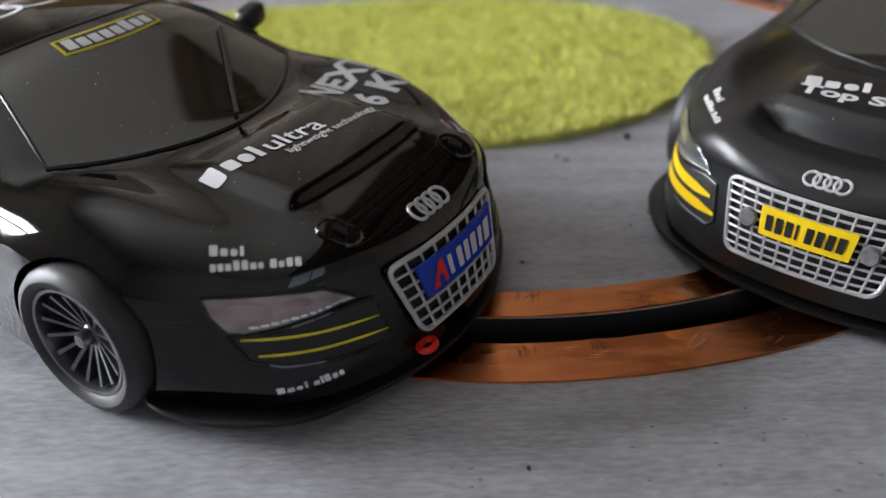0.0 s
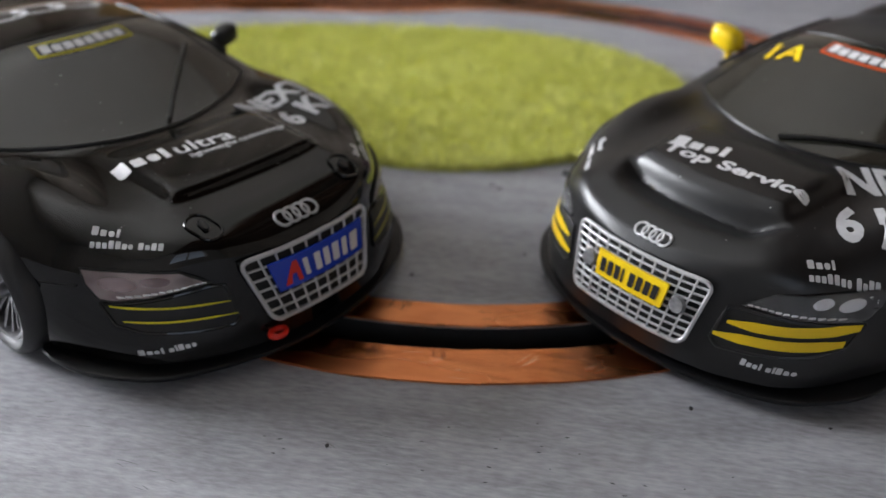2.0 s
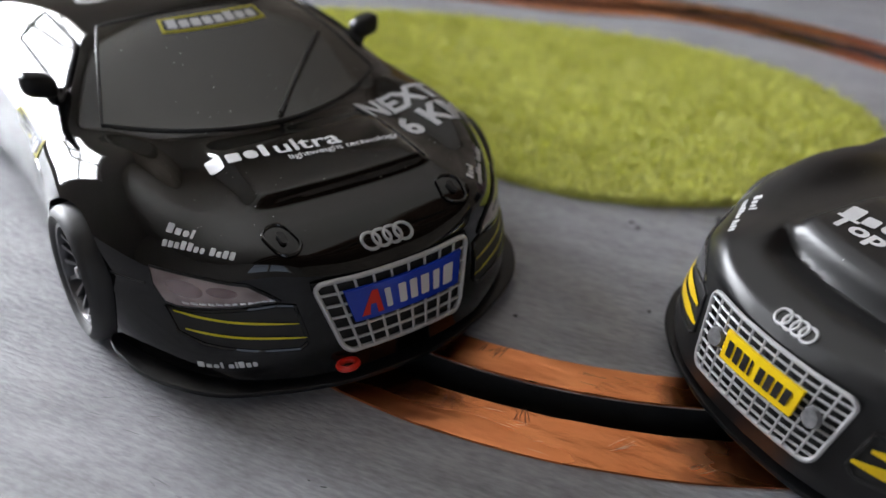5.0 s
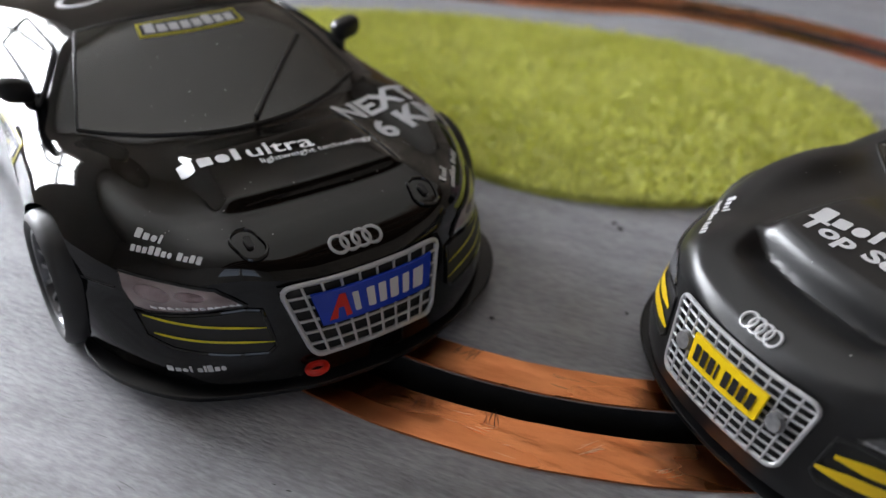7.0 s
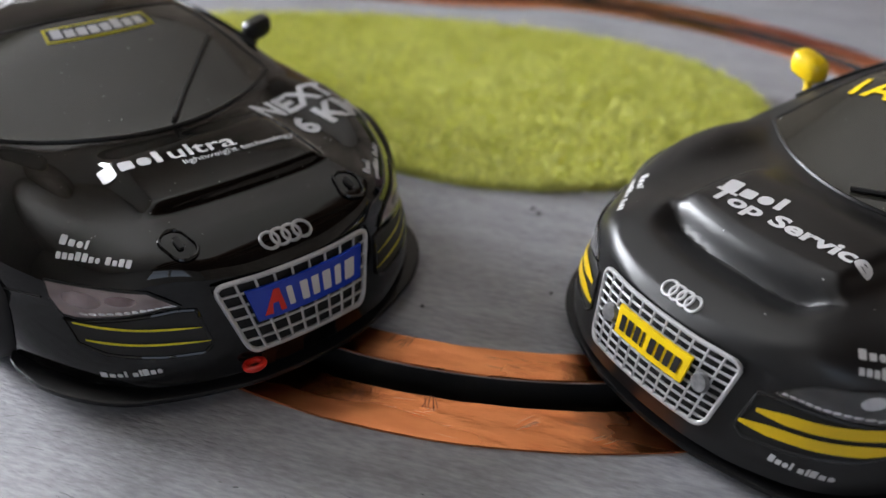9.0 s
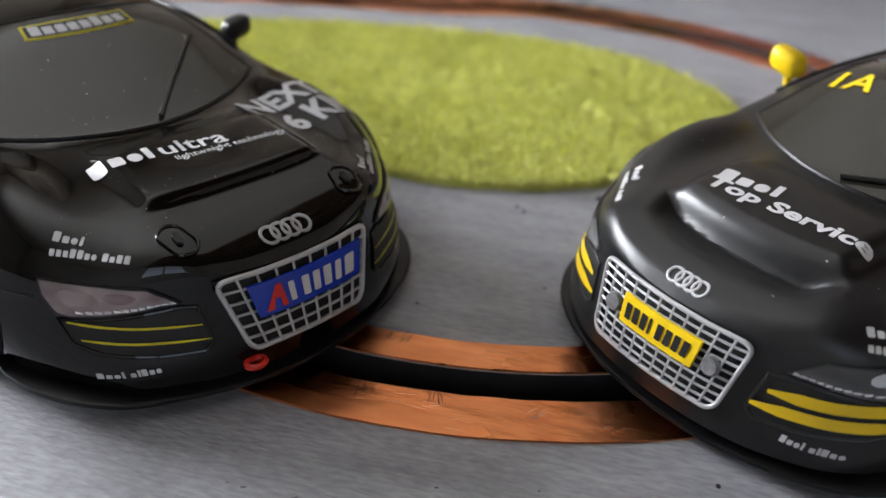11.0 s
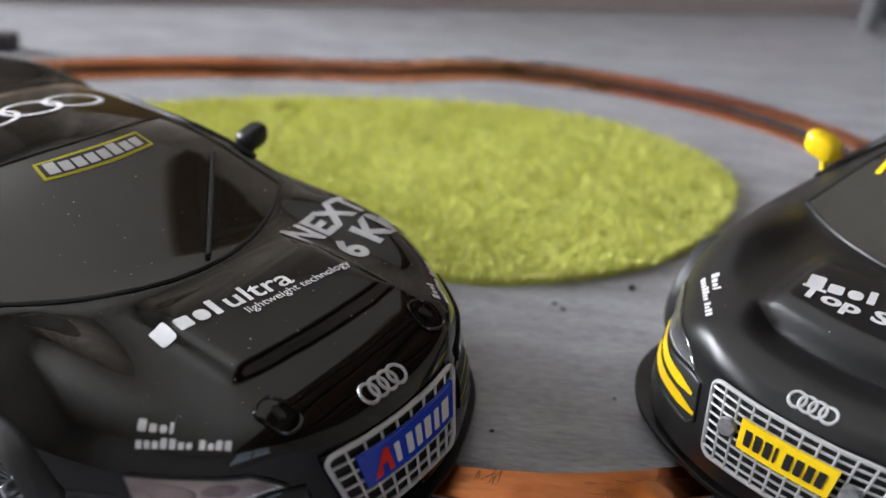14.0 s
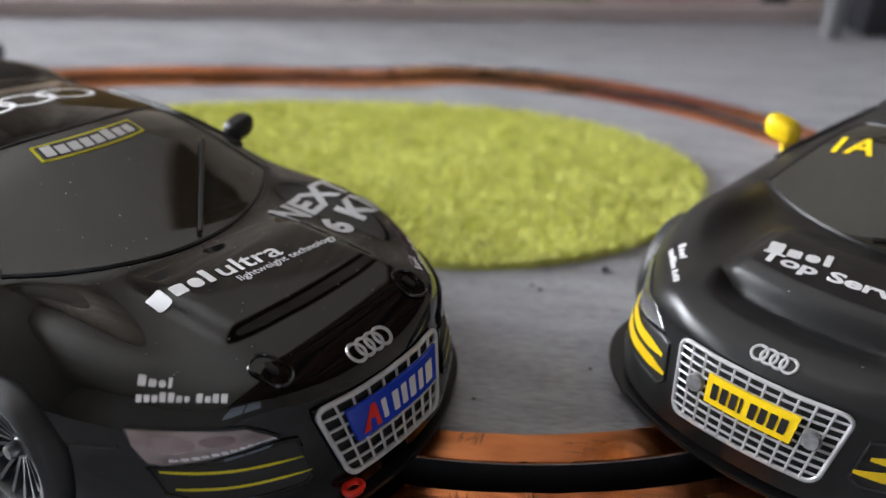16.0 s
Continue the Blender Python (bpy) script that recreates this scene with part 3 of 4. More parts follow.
def bars(pattern, width, height, x0=0.0, y0=0.0, thin=0.78):
    """A row of plain bars that stands for a word: t tall, n low, o low and round, i thin, space."""
    bm = bmesh.new()
    wide = {"t": 1.1, "n": 1.0, "o": 1.0, "i": 0.5, " ": 0.6}
    pitch = width / sum(wide[c] for c in pattern)
    x = x0
    for c in pattern:
        w = pitch * wide[c]
        if c != " ":
            h = height * (0.66 if c in "no" else 0.95)
            plate(bm, rounded(x, y0, x + w * thin, y0 + h, (0.46 if c == "o" else 0.2) * min(w * thin, h), 3))
        x += w
    return bm


def lettering(text, height, spread=1.0, bold=0.0, width=None):
    """Flat letters of the built-in font, lower left corner at the origin; width sets their full length."""
    curve = bpy.data.curves.new("text", "FONT")
    curve.body = text
    curve.resolution_u = 3
    curve.offset = bold
    ob = new("text", curve)
    me = ob.to_mesh()
    bm = bmesh.new()
    bm.from_mesh(me)
    ob.to_mesh_clear()
    bpy.data.objects.remove(ob)
    xs, ys = [v.co.x for v in bm.verts], [v.co.y for v in bm.verts]
    k = height / (max(ys) - min(ys))
    if width:
        spread = width / (k * (max(xs) - min(xs)))
    for v in bm.verts:
        v.co = Vector(((v.co.x - min(xs)) * k * spread, (v.co.y - min(ys)) * k, 0))
    return bm


def turned(bm, degrees, x, y):
    bmesh.ops.transform(bm, matrix=pose(x, y, 0, 0, 0, degrees), verts=bm.verts)
    return bm


def rings_badge(root, radius, pitch, origin, frame_, mat, label, thick=0.012, tubes=0.012):
    for k in range(4):
        bm = bmesh.new()
        n, m = 22, 6
        c = (k - 1.5) * pitch
        grid = [[bm.verts.new((c + (radius + tubes * math.cos(b * math.tau / m)) * math.cos(a * math.tau / n),
                               (radius + tubes * math.cos(b * math.tau / m)) * math.sin(a * math.tau / n),
                               thick * math.sin(b * math.tau / m))) for b in range(m)] for a in range(n)]
        for a in range(n):
            for b in range(m):
                bm.faces.new((grid[a][b], grid[(a + 1) % n][b], grid[(a + 1) % n][(b + 1) % m], grid[a][(b + 1) % m]))
        part("ring", wrap(bm, origin, lift=0.002, **frame_), mat, root, label)


# the grille stands on the nose, leaning forward to its foot
G_TOP, G_BOT, G_HALF_TOP, G_HALF_BOT = 0.540, 0.228, 0.388, 0.292


def grille_point(s, h, out=0.0):
    """A place on the grille: s from -1 to 1 across, h from 0 at the foot to 1 at the top."""
    z = G_BOT + (G_TOP - G_BOT) * h
    y = s * (G_HALF_BOT + (G_HALF_TOP - G_HALF_BOT) * h)
    return Vector((nose(y) + 0.072 * (1 - h) + 0.012 + out, y, z))


def grille(root, rows, columns, mat, rod):
    g = part("grille", tube_panel(), RECESS, root, "black backing behind the grille bars")
    rim = []
    for px, py in rounded(-1, 0, 1, 1, 0.13, 5):
        rim.append(grille_point(px, py, 0.012))
    dense = []
    for i, p in enumerate(rim):
        q = rim[(i + 1) % len(rim)]
        steps = max(1, int((q - p).length / 0.05))
        for k in range(steps):
            s = p.lerp(q, k / steps)
            dense.append(Vector((max(s.x, nose(s.y) + 0.072 * (G_TOP - s.z) / (G_TOP - G_BOT) + 0.02), s.y, s.z)))
    part("grille_frame", tube(bmesh.new(), dense, rod * 1.75, 8, True), mat, g, "light silver plastic grille surround")
    for k in range(1, rows):
        h = k / rows
        part("grille_bar", tube(bmesh.new(), [grille_point(-1 + 2 * i / 16, h, 0.012) for i in range(17)], rod, 6), mat, g)
    for k in range(1, columns):
        s = -1 + 2 * k / columns
        part("grille_bar", tube(bmesh.new(), [grille_point(s, i / 6, 0.014) for i in range(7)], rod, 6), mat, g)
    return g


def tube_panel():
    bm = bmesh.new()
    rows = [[bm.verts.new(grille_point(-1 + 2 * i / 20, j / 8, -0.004)) for i in range(21)] for j in range(9)]
    for j in range(8):
        for i in range(20):
            bm.faces.new((rows[j][i], rows[j][i + 1], rows[j + 1][i + 1], rows[j + 1][i]))
    return bm


def number_plate(g, s0, s1, h0, h1, mat, label):
    """A bowed plate on the grille; gives the function that places further marks on it."""
    def spot(u, v, out=0.0):
        return grille_point(s0 + (s1 - s0) * u, h0 + (h1 - h0) * v, 0.036 + out)
    bm = bmesh.new()
    rows = []
    for out in (0.0, -0.014):
        rows.append([[bm.verts.new(spot(i / 10, j / 2, out)) for i in range(11)] for j in range(3)])
    for layer in rows:
        for j in range(2):
            for i in range(10):
                bm.faces.new((layer[j][i], layer[j][i + 1], layer[j + 1][i + 1], layer[j + 1][i]))
    a, b = rows
    ring = [(0, i) for i in range(11)] + [(1, 10)] + [(2, i) for i in range(10, -1, -1)] + [(1, 0)]
    for k in range(len(ring)):
        (j0, i0), (j1, i1) = ring[k], ring[(k + 1) % len(ring)]
        bm.faces.new((a[j0][i0], a[j1][i1], b[j1][i1], b[j0][i0]))
    p = part("sponsor_plate", bm, mat, g, label)
    return p, spot


def marks(p, spot, shapes, mat, name="plate_mark"):
    for pts in shapes:
        bm = bmesh.new()
        bm.faces.new([bm.verts.new(spot(u, v, 0.004 if name == 'plate_mark' else 0.006)) for u, v in pts])
        part(name, bm, mat, p, smooth=False)


def wheel(root, ax, side):
    """Tyre, rim dish, hub and fifteen thin spokes."""
    y0 = side * (half_width(ax) + 0.025)
    def lathe(profile, sides=44):
        bm = bmesh.new()
        rings = []
        for r, off in profile:
            r *= (WHEEL + RIDE) / 0.335
            rings.append([bm.verts.new((ax + r * math.cos(k * math.tau / sides), y0 - side * off, WHEEL + r * math.sin(k * math.tau / sides))) for k in range(sides)])
        for p, q in zip(rings, rings[1:]):
            for k in range(sides):
                bm.faces.new((p[k], p[(k + 1) % sides], q[(k + 1) % sides], q[k]))
        return bm
    w = part("wheel", lathe([(0.245, 0.03), (0.26, 0.01), (0.29, 0.0), (0.318, 0.012), (0.333, 0.04), (0.335, 0.1), (0.335, 0.24), (0.318, 0.28), (0.25, 0.28)]), TYRE, root, "black rubber tyre on a dark alloy wheel")
    part("rim", lathe([(0.252, 0.03), (0.247, 0.018), (0.232, 0.02), (0.224, 0.05), (0.215, 0.16), (0.0001, 0.17)]), RIM, w, "dark grey multi-spoke alloy rim")
    part("hub", lathe([(0.0001, 0.03), (0.028, 0.032), (0.034, 0.045), (0.036, 0.08), (0.06, 0.10), (0.06, 0.16)], 20), RIM, w)
    for k in range(15):
        t = k * math.tau / 15
        bm = bmesh.new()
        c, s = math.cos(t), math.sin(t)
        quad = []
        for r, half, off in ((0.045, 0.009, 0.085), (0.125, 0.007, 0.058), (0.203, 0.010, 0.032)):
            for e, deep in ((-1, 0), (1, 0), (1, 0.035), (-1, 0.035)):
                quad.append(bm.verts.new((ax + r * c - e * half * s, y0 - side * (off + deep), WHEEL + r * s + e * half * c)))
        for j in (0, 4):
            for i in range(4):
                bm.faces.new((quad[j + i], quad[j + (i + 1) % 4], quad[j + 4 + (i + 1) % 4], quad[j + 4 + i]))
        bm.faces.new(quad[:4])
        bm.faces.new(quad[8:])
        part("spoke", bm, RIM, w, smooth=False)
    return w


def splitter(root, wide=1.0, deep=1.0):
    """The flat front lip under the nose; wide and deep scale its breadth and reach."""
    plan = [(0.0, 0.148), (0.25, 0.124), (0.45, 0.065), (0.65, -0.02), (0.80, -0.105), (0.92, -0.22), (0.995, -0.34), (1.035, -0.46), (1.05, -0.58)]
    pts = [(curve_1d(y, plan), y) for y in [1.05 * math.sin(k / 26 * math.pi / 2) for k in range(1, 27)]]
    pts += [(-0.66, 1.045), (-0.70, 1.02), (-0.71, 0.94)]
    pts = [(x * deep if x > 0 else x, y * wide) for x, y in pts]
    full = [(x, -y) for x, y in pts[::-1]] + pts
    bm = bmesh.new()
    layers = []
    for inset, z in ((0.03, 0.035), (0.004, 0.042), (0.0, 0.052), (0.004, 0.064), (0.014, 0.068), (0.5, 0.075)):
        ring = []
        for x, y in full:
            c = Vector((-0.5, 0, 0))
            p = Vector((x, y, 0))
            q = p + (c - p).normalized() * inset
            lift = 0.03 * step(0.72, 1.02, abs(y)) * (1 if inset < 0.2 else 0)
            ring.append(bm.verts.new((q.x, q.y, z + lift)))
        layers.append(ring)
    for a, b in zip(layers, layers[1:]):
        for k in range(len(a) - 1):
            bm.faces.new((a[k], a[k + 1], b[k + 1], b[k]))
        bm.faces.new((a[-1], a[0], b[0], b[-1]))
    bm.faces.new(layers[0])
    return part("splitter", bm, PLASTIC, root, "flat matt black front splitter")


def mirror(root, side, mat, label, big, up=0.0, inward=0.0):
    x, y = -1.70, side * (0.84 - inward)
    bm = bmesh.new()
    tube(bm, [(x + 0.02, y - side * 0.05, 0.735), (x + 0.02, y + side * 0.015, 0.78), (x, y + side * 0.045, 0.85 + up), (x, y + side * 0.055, 0.89 + up)], 0.024 * big, 10)
    m = part("mirror_stalk", bm, mat, root)
    bm = bmesh.new()
    bmesh.ops.create_uvsphere(bm, u_segments=18, v_segments=12, radius=1)
    for v in bm.verts:
        v.co = Vector([math.copysign(abs(c) ** 0.62, c) for c in v.co])
        v.co = Vector((x - 0.02 + 0.06 * big * v.co.x, y + side * 0.075 + 0.085 * big * v.co.y, 0.895 + up + 0.06 * big * v.co.z + 0.02 * v.co.y * side))
    part("mirror_housing", bm, mat, m, label)


def windscreen_point(u, v):
    """A place on the windscreen: u from 0 at its foot to 1 at the roof, v from -1 to 1 across."""
    y = v * (0.745 + (0.53 - 0.745) * u)
    x = (-1.01 - 0.335 * v * v) * (1 - u) + (-1.86 - 0.11 * v * v) * u
    return x, y


def skin_patch(shape, nu, nv, lift):
    bm = bmesh.new()
    rows = []
    for i in range(nu + 1):
        row = []
        for j in range(nv + 1):
            x, y = shape(i / nu, -1 + 2 * j / nv)
            hit, normal, _, _ = SKIN.ray_cast(Vector((x, y, 3)), Vector((0, 0, -1)))
            row.append(bm.verts.new(hit + normal * lift))
        rows.append(row)
    for p, q in zip(rows, rows[1:]):
        for j in range(nv):
            bm.faces.new((p[j], p[j + 1], q[j + 1], q[j]))
    return bm


def wiper(root, a, b):
    pts = []
    for k in range(9):
        x, y = a[0] + (b[0] - a[0]) * k / 8, a[1] + (b[1] - a[1]) * k / 8
        pts.append((x, y, top(x, y) + 0.022))
    w = part("wiper", tube(bmesh.new(), pts, 0.0125, 6), PLASTIC, root, "black windscreen wiper")
    part("wiper_blade", tube(bmesh.new(), [(x - 0.012, y + 0.02, z - 0.006) for x, y, z in pts[3:]], 0.006, 6), PLASTIC, w)


def headlight(root, side, mat, dark):
    outer = [(0.882, 0.556), (0.73, 0.556), (0.605, 0.546), (0.503, 0.472), (0.57, 0.470), (0.65, 0.452), (0.83, 0.416), (0.862, 0.420), (0.885, 0.49)]
    shape = [(side * y, z) for y, z in outer]
    h = part("headlight", wrap(plate(bmesh.new(), shape), (0, 0, 0), lift=0.004, cuts=3, **FRONT), mat, root,
             "clear headlight with silver and pinkish reflector" if not dark else "clear headlight over a dark housing")
    for y, z, wide, high, fill in () if dark else ((0.800, 0.500, 0.052, 0.034, PINKISH), (0.690, 0.510, 0.048, 0.022, PINKISH)):
        bm = bmesh.new()
        bmesh.ops.create_circle(bm, cap_ends=True, segments=20, radius=1, matrix=Matrix.Translation((side * y, z, 0)) @ Matrix.Diagonal((wide, high, 1, 1)))
        part("reflector", wrap(bm, (0, 0, 0), lift=0.008, cuts=1, **FRONT), fill, h)
    for y, z, r in () if not dark else ((0.815, 0.50, 0.030), (0.745, 0.515, 0.026)):
        bm = bmesh.new()
        bmesh.ops.create_circle(bm, cap_ends=True, segments=18, radius=r, matrix=Matrix.Translation((side * y, z, 0)))
        part("reflector", wrap(bm, (0, 0, 0), lift=0.008, cuts=1, **FRONT), CHROME, h)
    strip = [(side * (0.53 + 0.30 * k / 12), 0.478 - 0.045 * (k / 12) ** 1.2, 0) for k in range(13)]
    bm = bmesh.new()
    for k in range(12):
        y, z, _ = strip[k]
        plate(bm, rounded(y - 0.010, z - 0.004, y + 0.010, z + 0.006, 0.003, 2))
    part("light_strip", wrap(bm, (0, 0, 0), lift=0.007, **FRONT), CHROME, h)
    lens = part("lens", wrap(plate(bmesh.new(), shape), (0, 0, 0), lift=0.014, cuts=3, **FRONT), LENS, h, "clear plastic headlight lens")
    lens.visible_shadow = False
    # rim of the lens
    rim = []
    for i, p in enumerate(shape):
        q = shape[(i + 1) % len(shape)]
        for k in range(6):
            y, z = p[0] + (q[0] - p[0]) * k / 6, p[1] + (q[1] - p[1]) * k / 6
            hit, normal, _, _ = SKIN.ray_cast(Vector((1.2, y, z)), Vector((-1, 0, 0)))
            rim.append(hit + normal * 0.006)
    part("lens_edge", tube(bmesh.new(), rim, 0.0055, 5, True), LENS if dark else PLASTIC, h)


def intake(root, side, mat, paint, heights):
    """The dark corner panel under the headlight with its two bright strips."""
    panel = [(0.425, 0.292), (0.46, 0.262), (0.60, 0.262), (0.78, 0.278), (0.85, 0.31), (0.868, 0.402), (0.83, 0.404), (0.65, 0.438), (0.52, 0.456), (0.455, 0.452)]
    p = part("intake", wrap(plate(bmesh.new(), [(side * y, z) for y, z in panel]), (0, 0, 0), lift=0.004, cuts=3, **FRONT), RECESS, root, "black corner intake panel")
    lip = []
    for i, (y, z) in enumerate(panel):
        y1, z1 = panel[(i + 1) % len(panel)]
        for k in range(5):
            u = k / 5
            hit, normal, _, _ = SKIN.ray_cast(Vector((1.2, side * (y + (y1 - y) * u), z + (z1 - z) * u)), Vector((-1, 0, 0)))
            lip.append(hit + normal * 0.003)
    part("intake_lip", tube(bmesh.new(), lip, 0.0085, 6, True), paint, p)
    for z0, z1, y0, y1, z2 in heights:
        bm = bmesh.new()
        n = 16
        lo, hi = [], []
        for k in range(n + 1):
            u = k / n
            y = side * (y0 + (y1 - y0) * u)
            z = z0 + (z1 - z0) * u
            t = z2 * (0.35 + 0.65 * min(1, u * 4)) * (0.6 + 0.4 * min(1, (1 - u) * 8)) / 2
            lo.append(bm.verts.new((y, z - t, 0)))
            hi.append(bm.verts.new((y, z + t, 0)))
        for k in range(n):
            bm.faces.new((lo[k], lo[k + 1], hi[k + 1], hi[k]))
        part("intake_strip", wrap(bm, (0, 0, 0), lift=0.012, **FRONT), mat, p, "bright yellow strip")


def bonnet_pin(root, x, y):
    side = 1 if y > 0 else -1
    c, s = math.cos(radians(-14) * side), math.sin(radians(-14) * side)
    pts = [(y + py * c - px * s, -x + py * s + px * c) for py, px in rounded(-0.056, -0.082, 0.056, 0.082, 0.05, 5)]
    p = part("bonnet_catch", wrap(plate(bmesh.new(), pts), (0, 0, 0), lift=0.004, cuts=2, **ABOVE), GLOSS, root, "small oval bonnet catch")
    rim = []
    for u, v in pts:
        hit, normal, _, _ = SKIN.ray_cast(Vector((-v, u, 3)), Vector((0, 0, -1)))
        rim.append(hit + normal * 0.006)
    part("catch_rim", tube(bmesh.new(), rim, 0.008, 6, True), GLOSS, p)
    bm = bmesh.new()
    plate(bm, rounded(y - 0.014, -x - 0.03, y + 0.014, -x + 0.03, 0.012, 3), 0.014)
    part("catch_pin", wrap(bm, (0, 0, 0), lift=0.004, **ABOVE), PLASTIC, p)


def car(name, m, paint, screen, label):
    root = empty(name, m, label, "slot car", "slot cars")
    body = new("body", BODY.copy())
    body.data.materials.clear()
    body.data.materials.append(paint)
    body.parent = root
    ws = part("windscreen", skin_patch(windscreen_point, 16, 24, 0.006), screen, root, "dark glossy windscreen")
    rim = []
    for k in range(25):
        rim.append(windscreen_point(0, -1 + k / 12))
    for k in range(1, 13):
        rim.append(windscreen_point(k / 12, 1))
    for k in range(1, 25):
        rim.append(windscreen_point(1, 1 - k / 12))
    for k in range(1, 12):
        rim.append(windscreen_point(1 - k / 12, -1))
    part("screen_seal", tube(bmesh.new(), [(x, y, top(x, y) + 0.004) for x, y in rim], 0.009, 6, True), PLASTIC, ws)
    for side in (1, -1):
        def pane(u, v, side=side):
            x = -1.62 - 0.85 * u
            lo, hi = 0.842 - 0.02 * u, max(0.842 - 0.22 * (u * 2.6) ** 0.8 if u < 0.38 else 0.645, 0.645)
            return x, side * (lo + (hi - lo) * (0.08 + 0.84 * (v + 1) / 2))
        glass = part("side_window", skin_patch(pane, 18, 10, 0.006), screen, root, "dark glossy side window")
        ring = [pane(k / 14, -1) for k in range(15)] + [pane(1, -0.6 + 0.4 * k) for k in range(4)] + [pane(1 - k / 14, 1) for k in range(15)] + [pane(0, 0.6 - 0.4 * k) for k in range(4)]
        part("window_seal", tube(bmesh.new(), [(x, y, top(x, y) + 0.006) for x, y in ring], 0.014, 6, True), RECESS, glass, "black rubber window seal")
        for ax in AXLES:
            wheel(root, ax, side)
        seam = []
        for k in range(8):
            hit, normal, _, _ = SKIN.ray_cast(Vector((-0.45 - 0.17 * k / 7, side * 1.6, 0.475 - 0.01 * k / 7)), Vector((0, -side, 0)))
            seam.append(hit + normal * 0.001)
        part("panel_seam", tube(bmesh.new(), seam, 0.0045, 6), RECESS, root, "dark seam between wing and bumper")
    return root


CAR_A = pose(-0.175 * S, 3.080 * S, RIDE * S, 0, 0, -31.0)
CAR_B = pose(1.443 * S, 3.238 * S, RIDE * S, 0, 0, -131.0)

a = car("gloss_slot_car", CAR_A, GLOSS, SCREEN_A, "glossy black racing coupe slot car with blue grille plate")
for side in (1, -1):
    bonnet_pin(a, -0.155, side * 0.425)
splitter(a)
g = grille(a, 6, 9, SILVER, 0.0068)
p, spot = number_plate(g, -0.73, 0.86, 0.43, 0.88, BLUE, "blue sponsor plate with a red and white mark")
marks(p, spot, [[(0.06, 0.14), (0.13, 0.14), (0.155, 0.45), (0.2, 0.45), (0.2, 0.14), (0.25, 0.14), (0.235, 0.86), (0.19, 0.86)]], RED)
marks(p, spot, [rounded(u0, 0.2, u1, 0.80, 0.02, 2) for u0, u1 in ((0.285, 0.335), (0.40, 0.465), (0.50, 0.565), (0.60, 0.675), (0.715, 0.775), (0.815, 0.915))], WHITE)
rings_badge(a, 0.040, 0.0535, (-0.035, 0.003, 0.62), dict(u=(0, 1, 0), v=(-0.72, 0, 0.69)), SILVER, "grey ring of the bonnet badge", 0.008, 0.0078)
for side in (1, -1):
    headlight(a, side, LAMP_A, False)
    intake(a, side, LIME, GLOSS, ((0.378, 0.396, 0.45, 0.845, 0.010), (0.314, 0.332, 0.43, 0.825, 0.010)))
    mirror(a, side, PLASTIC, "matt black door mirror", 1.0)
wiper(a, (-1.04, 0.03), (-1.57, 0.53))
bm = bmesh.new()
tube(bm, [(0.13 + 0.030 * math.cos(k * math.tau / 20), -0.29 + 0.042 * math.sin(k * math.tau / 20), 0.165) for k in range(20)], 0.0145, 8, True)
part("tow_hook", bm, RED, a, "small red tow hook")

# prints of the gloss car; the names on it are plain shapes
def prints(root, countdown, tech):
    for text, u, v, turn, high, long in countdown:
        part("countdown", wrap(turned(lettering(text, high, 1, 0.042, long), turn, u, v), (0, 0, 0), cuts=1, **ABOVE), GREYPRINT, root, "large worn grey letters")
    for u, v, turn in tech:
        part("tech_lettering", wrap(turned(bars("tnoi", 0.125, 0.036, 0, 0.028), turn, u, v), (0, 0, 0), **ABOVE), WHITE, root, "small white lettering")
        part("tech_lettering", wrap(turned(bars("nnnttno tntt", 0.33, 0.028, 0, -0.012), turn, u, v), (0, 0, 0), **ABOVE), WHITE, root, "small white lettering")


prints(a, (("NEXT", 0.43, 0.825, 3, 0.19, 0.44), ("6 KM", 0.52, 0.59, 9, 0.185, 0.43)), ((-0.815, 0.44, -52), (0.60, 0.17, 54)))
part("bonnet_lettering", wrap(turned(bars("tnoi", 0.285, 0.115), -7, -0.49, 0.693), (0, 0, 0), cuts=1, **ABOVE), WHITE, a, "white sponsor lettering")
part("bonnet_lettering", wrap(turned(lettering("ultra", 0.11, 1, 0.012, 0.315), -7, -0.18, 0.655), (0, 0, 0), cuts=1, **ABOVE), WHITE, a, "white sponsor lettering")
part("slogan", wrap(turned(lettering("lightweight technology", 0.056, 1, 0.006, 0.55), -4, -0.152, 0.572), (0, 0, 0), **ABOVE), WHITE, a, "small white slogan")
part("lip_lettering", wrap(turned(bars("tnoi nitno", 0.20, 0.032), 9, -0.815, 0.165), (0, 0, 0), **FRONT), WHITE, a, "small white lettering")


